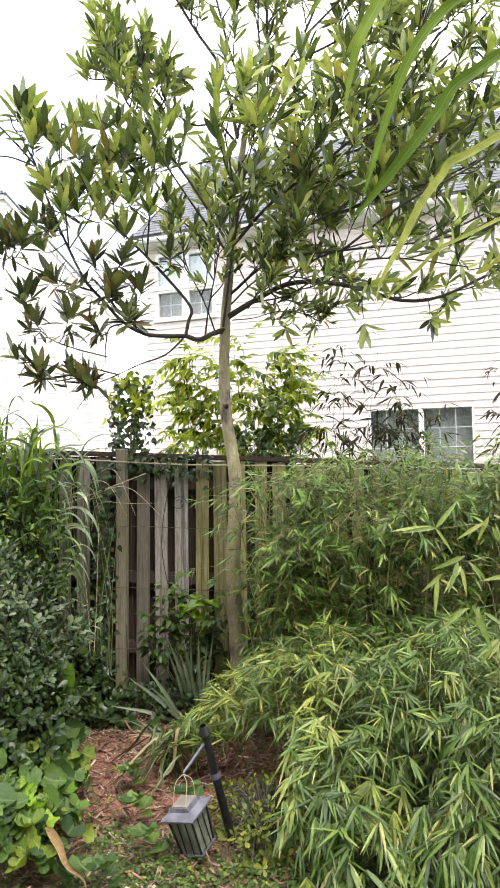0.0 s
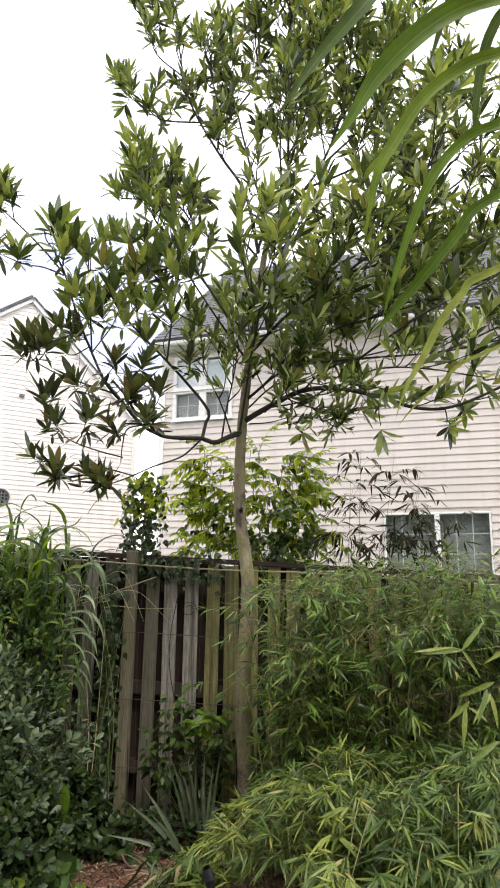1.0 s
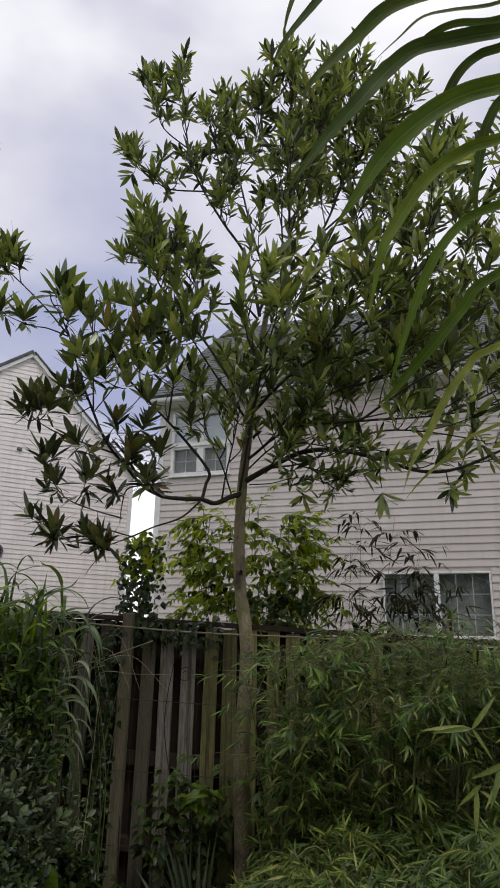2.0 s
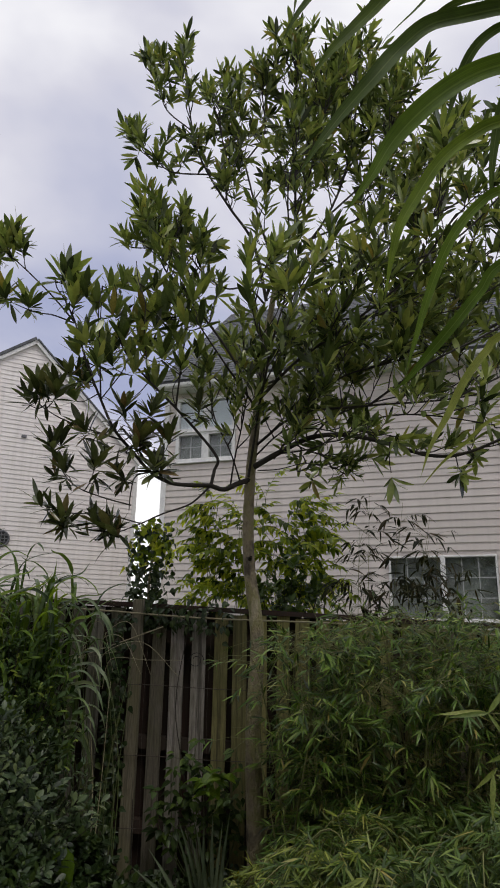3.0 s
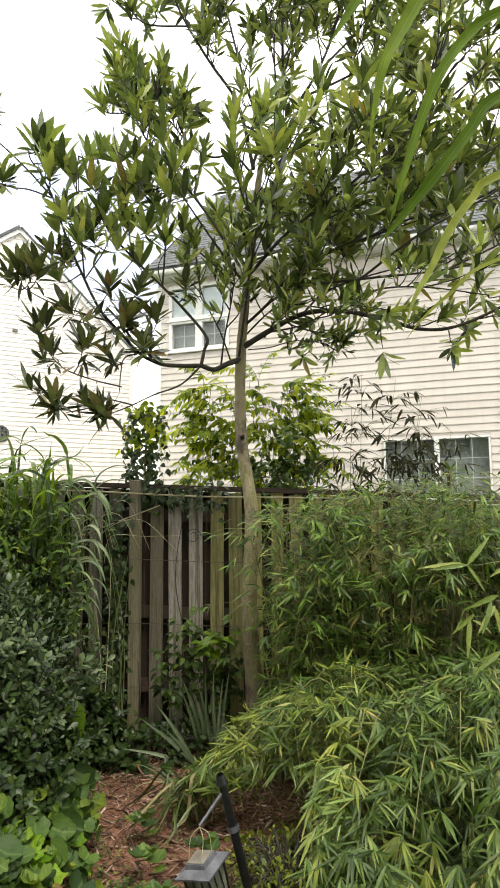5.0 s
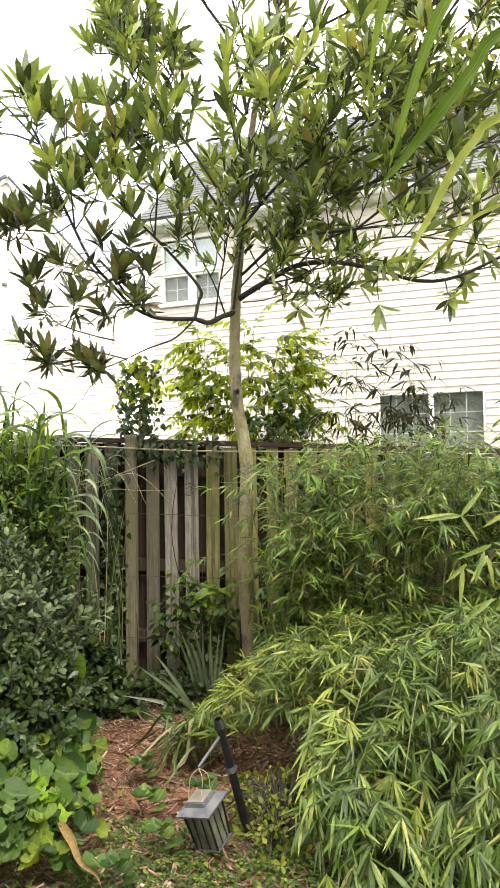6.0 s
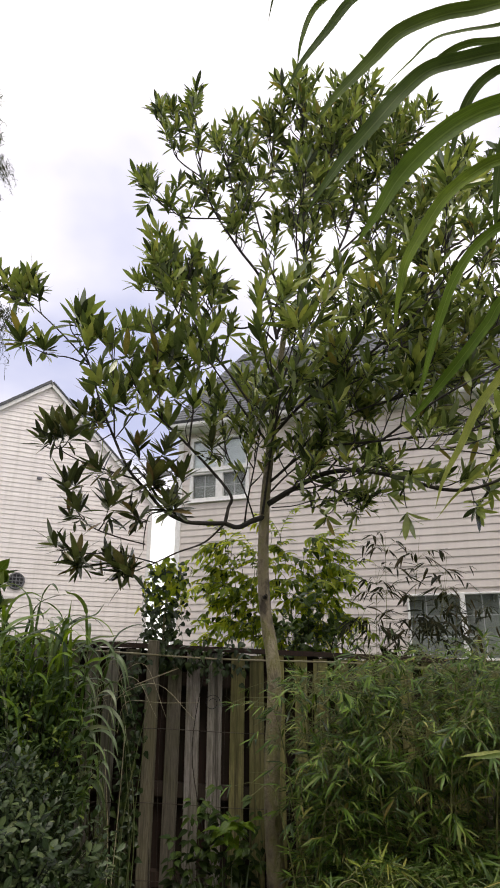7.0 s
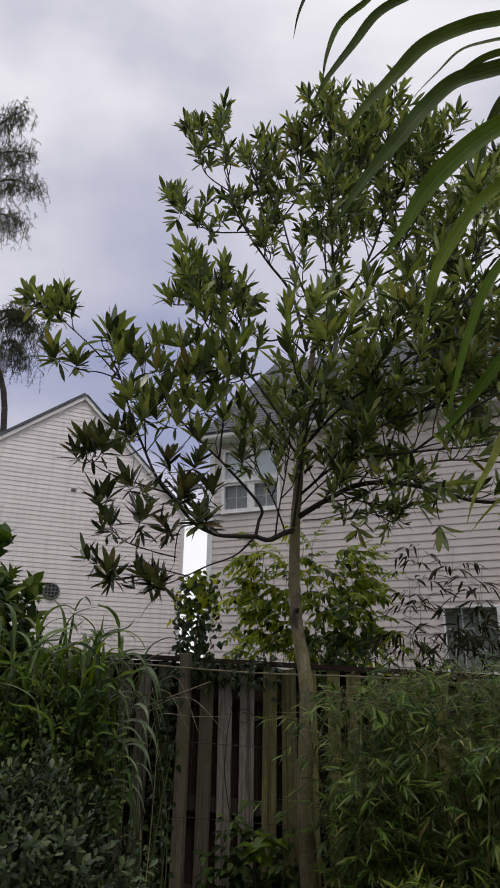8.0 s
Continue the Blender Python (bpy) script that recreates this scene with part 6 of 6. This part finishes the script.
    for k in range(8500):
        x, y = rng.uniform(-1.6, 0.5), rng.uniform(2.5, 5.2)
        rows.append((Vector((x, y, ground_z(x, y) + 0.008 + rng.uniform(0, 0.012))), Vector((rng.uniform(-1, 1), rng.uniform(-1, 1), rng.uniform(-0.25, 0.25))), Vector((rng.uniform(-0.6, 0.6), rng.uniform(-0.6, 0.6), 1)), 0.018 + 0.075 * rng.random() ** 2, rng.uniform(0.5, 1.5)))
    bm = box(bmesh.new(), (-0.06, 0, -0.04), (0.06, 1, 0.04))
    v = np.array([q.co for q in bm.verts])
    f = np.array([[q.index for q in p.verts] for p in bm.faces])
    bm.free()
    foliage(chips, rows, [(v, f, v[:, :2] * 1.0)], CHIP, (-0.4, 3.1), 300, "chip", "chips")

    cover = tagged(new("ground_cover", None), "low creeping ground cover with tiny green leaves", "ground cover", kind="stuff")
    rows = []
    for k in range(11000):
        x, y = rng.uniform(-2.2, 0.7), rng.uniform(2.2, 5.2)
        dense = noise.noise((x * 2.1, y * 2.1, 3)) + (1.0 if y < 3.2 else -0.02) + (0.5 if y > 4.6 or x < -1.1 else 0)
        if dense < rng.uniform(-0.1, 0.5):
            continue
        d = Vector((rng.uniform(-1, 1), rng.uniform(-1, 1), rng.uniform(-0.1, 0.5)))
        rows.append((Vector((x, y, ground_z(x, y) + rng.uniform(0.01, 0.05))), d, Vector((0, -0.2, 1)), rng.uniform(0.016, 0.034), 1.2))
    for k in range(9000):
        x, y = rng.uniform(-0.75, 0.5), 2.3 + 0.95 * rng.random() ** 1.3
        if noise.noise((x * 6, y * 6, 8)) > rng.uniform(-0.5, 0.3) - 0.7 * (2.95 - y):
            d = Vector((rng.uniform(-1, 1), rng.uniform(-1, 1), rng.uniform(-0.1, 0.5)))
            rows.append((Vector((x, y, ground_z(x, y) + rng.uniform(0.01, 0.04))), d, Vector((0, -0.2, 1)), rng.uniform(0.014, 0.028), 1.2))
    foliage(cover, rows, SPOON, VINE_LEAF, (0, 0), 0)
    herbs = thing("herb", (-0.9, 4.85, 0), "low leafy weeds at the foot of the fence", "weed")
    rosettes(herbs, rng, (-0.85, 4.8, 0.0), (0.7, 0.35, 0.22), 170, 0.06, OVATE, IVY_LEAF, (-0.8, 4.5), 6, 0.05, 200)
    under = thing("herb", (0.02, 3.2, 0), "small yellow-green weeds under the bamboo edge", "weed")
    rosettes(under, rng, (0.1, 3.25, 0.03), (0.3, 0.5, 0.16), 360, 0.034, SPOON, YELLOW_WEED, (0, 3), 5, -0.2, 150)


build_tall_grass()
build_left_shrubs()
build_fence_vines()
build_sapling()
build_ground_plants()


# ---- lantern on its stake ----
def build_lantern():
    stake = thing("stake", (-0.045, 3.14, 0), "black metal garden stake leaning over, with a side arm", "stake")
    foot, head = Vector((-0.04, 3.13, -0.03)), Vector((-0.165, 3.03, 0.525))
    way = (head - foot).normalized()
    bar("pole", [foot, foot.lerp(head, 0.35), foot.lerp(head, 0.7), head], 0.021, 0.018, BLACK_METAL, stake, 10)
    bar("cap", [head, head + way * 0.012, head + way * 0.02, head + way * 0.034, head + way * 0.042], 0.027, 0.016, BLACK_METAL, stake, 10)
    mid = foot.lerp(head, 0.66)
    bar("clamp", [mid - way * 0.014, mid, mid + way * 0.014], 0.0265, 0.0265, PEWTER, stake, 10)
    end = Vector((-0.255, 2.96, 0.385))
    bar("arm", [(head - way * 0.03).lerp(end, k / 6) for k in range(7)], 0.0075, 0.006, PEWTER, stake, 8)
    lamp = thing("lantern", (-0.235, 2.96, 0.08), "square pewter solar lantern with clouded panes, hung askew", "lantern")
    m = pose(-0.24, 2.96, 0.225, 13, -12, -28)

    def piece(name, bm, mat, label="", parent=None):
        ob = part(name, bm, mat, parent or lamp, label)
        ob.data.transform(m)
        return ob

    def frustum(bm, r0, z0, r1, z1):
        q = [bm.verts.new((sx * r, sy * r, z)) for r, z in ((r0, z0), (r1, z1)) for sx, sy in ((-1, -1), (1, -1), (1, 1), (-1, 1))]
        for f in ((3, 2, 1, 0), (4, 5, 6, 7), (0, 1, 5, 4), (1, 2, 6, 5), (2, 3, 7, 6), (3, 0, 4, 7)):
            bm.faces.new([q[i] for i in f])
        return bm

    piece("roof", frustum(frustum(bmesh.new(), 0.086, 0.0, 0.086, 0.008), 0.083, 0.0082, 0.05, 0.024), PEWTER, "flared pewter roof")
    top = piece("top_box", frustum(bmesh.new(), 0.05, 0.0242, 0.046, 0.042), PEWTER)
    piece("solar_panel", box(bmesh.new(), (-0.041, -0.041, 0.0422), (0.041, 0.041, 0.046), 0.001), SOLAR, "dusty brown solar panel", top)
    bm = bmesh.new()
    for sx, sy in ((-1, -1), (1, -1), (1, 1), (-1, 1)):
        a, b = Vector((sx * 0.062, sy * 0.062, -0.001)), Vector((sx * 0.052, sy * 0.052, -0.165))
        v, f = tube([a, a.lerp(b, 0.5), b], 0.006, 0.006, 4)
        made = [bm.verts.new(q) for q in v]
        for q in f:
            bm.faces.new([made[i] for i in q])
    piece("frame", bm, BLACK_METAL, "thin dark corner posts")
    for k in range(4):
        bm = bmesh.new()
        q = [bm.verts.new(p) for p in ((-0.06, -0.058, -0.002), (0.06, -0.058, -0.002), (0.05, -0.049, -0.163), (-0.05, -0.049, -0.163))]
        bm.faces.new(q)
        bmesh.ops.solidify(bm, geom=bm.faces[:], thickness=0.003)
        bmesh.ops.rotate(bm, verts=bm.verts, matrix=Matrix.Rotation(k * math.pi / 2, 3, "Z"))
        pane = piece("pane", bm, SMOKED, "clouded grey-green pane")
        bm = bmesh.new()
        for u in (-0.02, 0.02):
            box(bm, (u - 0.003, -0.0615, -0.16), (u + 0.003, -0.0595, -0.004))
        bmesh.ops.rotate(bm, verts=bm.verts, cent=(0, 0, 0), matrix=Matrix.Rotation(k * math.pi / 2, 3, "Z"))
        piece("bar", bm, BLACK_METAL, "", pane)
    piece("base", box(bmesh.new(), (-0.058, -0.058, -0.176), (0.058, 0.058, -0.165), 0.002), PEWTER)
    bm = bmesh.new()
    bmesh.ops.create_cone(bm, cap_ends=True, segments=14, radius1=0.02, radius2=0.017, depth=0.09, matrix=Matrix.Translation((0, 0, -0.118)))
    piece("candle", bm, BLIND, "pale lamp tube")
    hook = end + Vector((0, 0, -0.004))
    for sx, sy in ((-0.04, -0.03), (0.04, 0.03), (0.03, -0.04)):
        foot2 = m @ Vector((sx, sy, 0.038))
        bar("wire", smooth_path([foot2, foot2.lerp(hook, 0.55) + Vector((sx * 0.4, 0, 0.02)), hook], 4), 0.0016, 0.0016, CANE, lamp, 5)



build_lantern()


# ---- the giant reed close by ----
def build_reed():
    reed = thing("reed", (1.28, 1.8, 0), "giant reed with long arching green leaves", "reed")
    bar("stem", smooth_path([(1.28, 1.8, 0), (1.27, 1.8, 1.0), (1.26, 1.8, 2.0), (1.25, 1.8, 3.0), (1.22, 1.8, 4.1)], 6), 0.014, 0.006, STEM, reed, 8)

    def blade(pts, width, mat=REED_LEAF, twist=0.0, up=(-0.2, -0.8, -0.3)):
        """A leaf that leaves the stem steeply, arches over and hangs to its tip."""
        x, y, z = pts[0]
        rise = (z - pts[1][2]) / (x - pts[1][0])
        root = [(1.25, 1.8, z - 0.4), ((x + 1.25) / 2 + 0.03, 1.82, z + 0.17 * rise * (1.25 - x))]
        ribbon("blade", smooth_path([*root, *pts], 7), width, mat, reed, 0.42, up, 0.62, twist=twist)

    # the upper blades take the darker colour, as if seen against the sky
    blade([(0.37, 1.84, 4.27), (0.24, 1.87, 4.21), (0.15, 1.90, 4.15), (0.10, 1.92, 4.02), (0.08, 1.95, 3.91)], 0.028, BACKLIT_REED)
    blade([(0.58, 1.84, 4.28), (0.43, 1.86, 4.23), (0.30, 1.88, 4.17), (0.20, 1.91, 4.05), (0.09, 1.93, 3.90), (0.04, 1.95, 3.80)], 0.040, BACKLIT_REED)
    blade([(0.14, 1.84, 4.50), (0.06, 1.88, 4.39), (0.00, 1.91, 4.27), (-0.03, 1.95, 4.16)], 0.018, BACKLIT_REED)
    blade([(0.72, 1.84, 4.03), (0.60, 1.86, 4.03), (0.46, 1.88, 3.98), (0.35, 1.91, 3.88), (0.21, 1.93, 3.73), (0.14, 1.95, 3.64)], 0.059, BACKLIT_REED)
    blade([(0.82, 1.84, 3.82), (0.68, 1.86, 3.81), (0.55, 1.87, 3.78), (0.45, 1.89, 3.70), (0.36, 1.90, 3.59), (0.25, 1.92, 3.46), (0.16, 1.93, 3.33), (0.09, 1.95, 3.22)], 0.060, BACKLIT_REED)
    blade([(0.80, 1.84, 3.58), (0.66, 1.86, 3.54), (0.53, 1.88, 3.45), (0.42, 1.91, 3.34), (0.34, 1.93, 3.21), (0.25, 1.95, 3.08)], 0.072)
    blade([(0.77, 1.84, 3.35), (0.66, 1.86, 3.31), (0.56, 1.88, 3.23), (0.48, 1.90, 3.11), (0.42, 1.91, 3.00), (0.39, 1.93, 2.88), (0.37, 1.95, 2.76)], 0.041)
    blade([(0.75, 1.84, 3.09), (0.65, 1.86, 3.035), (0.565, 1.88, 2.92), (0.50, 1.91, 2.76), (0.45, 1.93, 2.60), (0.42, 1.95, 2.50)], 0.030)
    blade([(0.72, 1.84, 2.83), (0.64, 1.86, 2.74), (0.56, 1.88, 2.64), (0.49, 1.91, 2.56), (0.43, 1.93, 2.49), (0.38, 1.95, 2.45)], 0.032)
    blade([(0.70, 1.84, 2.59), (0.64, 1.86, 2.54), (0.58, 1.88, 2.46), (0.53, 1.91, 2.36), (0.48, 1.93, 2.27), (0.45, 1.95, 2.18)], 0.023, DRY_REED)
    blade([(0.67, 1.84, 2.34), (0.57, 1.88, 2.27), (0.50, 1.91, 2.21), (0.45, 1.95, 2.15)], 0.010, DRY_REED)
    # the shorter leaves behind
    blade([(0.84, 1.88, 4.00), (0.70, 1.90, 4.00), (0.60, 1.92, 3.99), (0.52, 1.95, 3.93), (0.45, 1.97, 3.87), (0.39, 1.99, 3.81)], 0.020, BACKLIT_REED, 1.1)
    blade([(0.83, 1.88, 3.92), (0.73, 1.91, 3.95), (0.66, 1.94, 3.95), (0.60, 1.96, 3.92), (0.55, 1.99, 3.87)], 0.030, BACKLIT_REED)
    blade([(0.84, 1.88, 3.79), (0.78, 1.90, 3.78), (0.72, 1.92, 3.73), (0.67, 1.95, 3.64), (0.64, 1.97, 3.54), (0.61, 1.99, 3.45)], 0.035, BACKLIT_REED)
    blade([(0.87, 1.88, 3.59), (0.80, 1.91, 3.50), (0.77, 1.94, 3.38), (0.75, 1.96, 3.24), (0.75, 1.99, 3.13)], 0.034, BACKLIT_REED)


build_reed()


# ---- the tall tree far behind the houses ----
def build_far_tree():
    tree = thing("tree", (-13.8, 26.0, 0), "tall feathery tree behind the pale house", "tree")
    rng = random.Random(61)
    bar("trunk", smooth_path([(-13.0, 26, 0), (-13.9, 26, 9), (-14.4, 26, 14.3), (-16.4, 26, 18), (-19.3, 26, 23), (-19.8, 26, 30)], 5), 0.17, 0.08, LIMB_BARK, tree, 10)
    leaves, thin = [], []

    def bough(a, b, count):
        path = smooth_path([a, Vector(a).lerp(Vector(b), 0.5) + Vector((0, 0, 0.5)), b], 6)
        thin.append(tube(path, 0.09, 0.02, 5))
        for k in range(count):
            q = path[min(len(path) - 1, int(rng.uniform(0.3, 1.0) * len(path)))] + Vector([rng.gauss(0, 0.32) for _ in range(3)])
            hang_by = rng.uniform(0.3, 1.1)
            end = q + Vector((rng.uniform(-0.5, 0.5), rng.uniform(-0.4, 0.4), -hang_by))
            thin.append(tube([q, q.lerp(end, 0.5), end], 0.012, 0.006, 3))
            for j in range(14):
                leaves.append((q.lerp(end, rng.random()), Vector((rng.uniform(-1, 1), rng.uniform(-1, 1), rng.uniform(-1, 0.3))), Vector((0, 0, 1)), rng.uniform(0.13, 0.28), 0.9))

    for a, b, count in (((-18.0, 26, 29), (-15.6, 25.8, 31.2), 150), ((-18.0, 26, 27.5), (-15.1, 25.8, 28.2), 170), ((-17.8, 26, 26), (-14.4, 25.8, 26.0), 190), ((-17.3, 26, 24), (-14.8, 25.8, 23.6), 150),
                        ((-15.4, 26, 18.5), (-13.0, 25.8, 17.4), 170), ((-14.8, 26, 16.8), (-13.3, 25.6, 15.6), 150), ((-16.0, 26, 17), (-13.8, 25.8, 18.2), 150), ((-15.8, 26, 15.6), (-14.6, 25.8, 16.0), 110)):
        bough(a, b, count)
    bars("bough_mass", thin, LIMB_BARK, tree)
    foliage(tree, leaves, SLIM, FAR_LEAF, (-12.5, 25), 100)


build_far_tree()
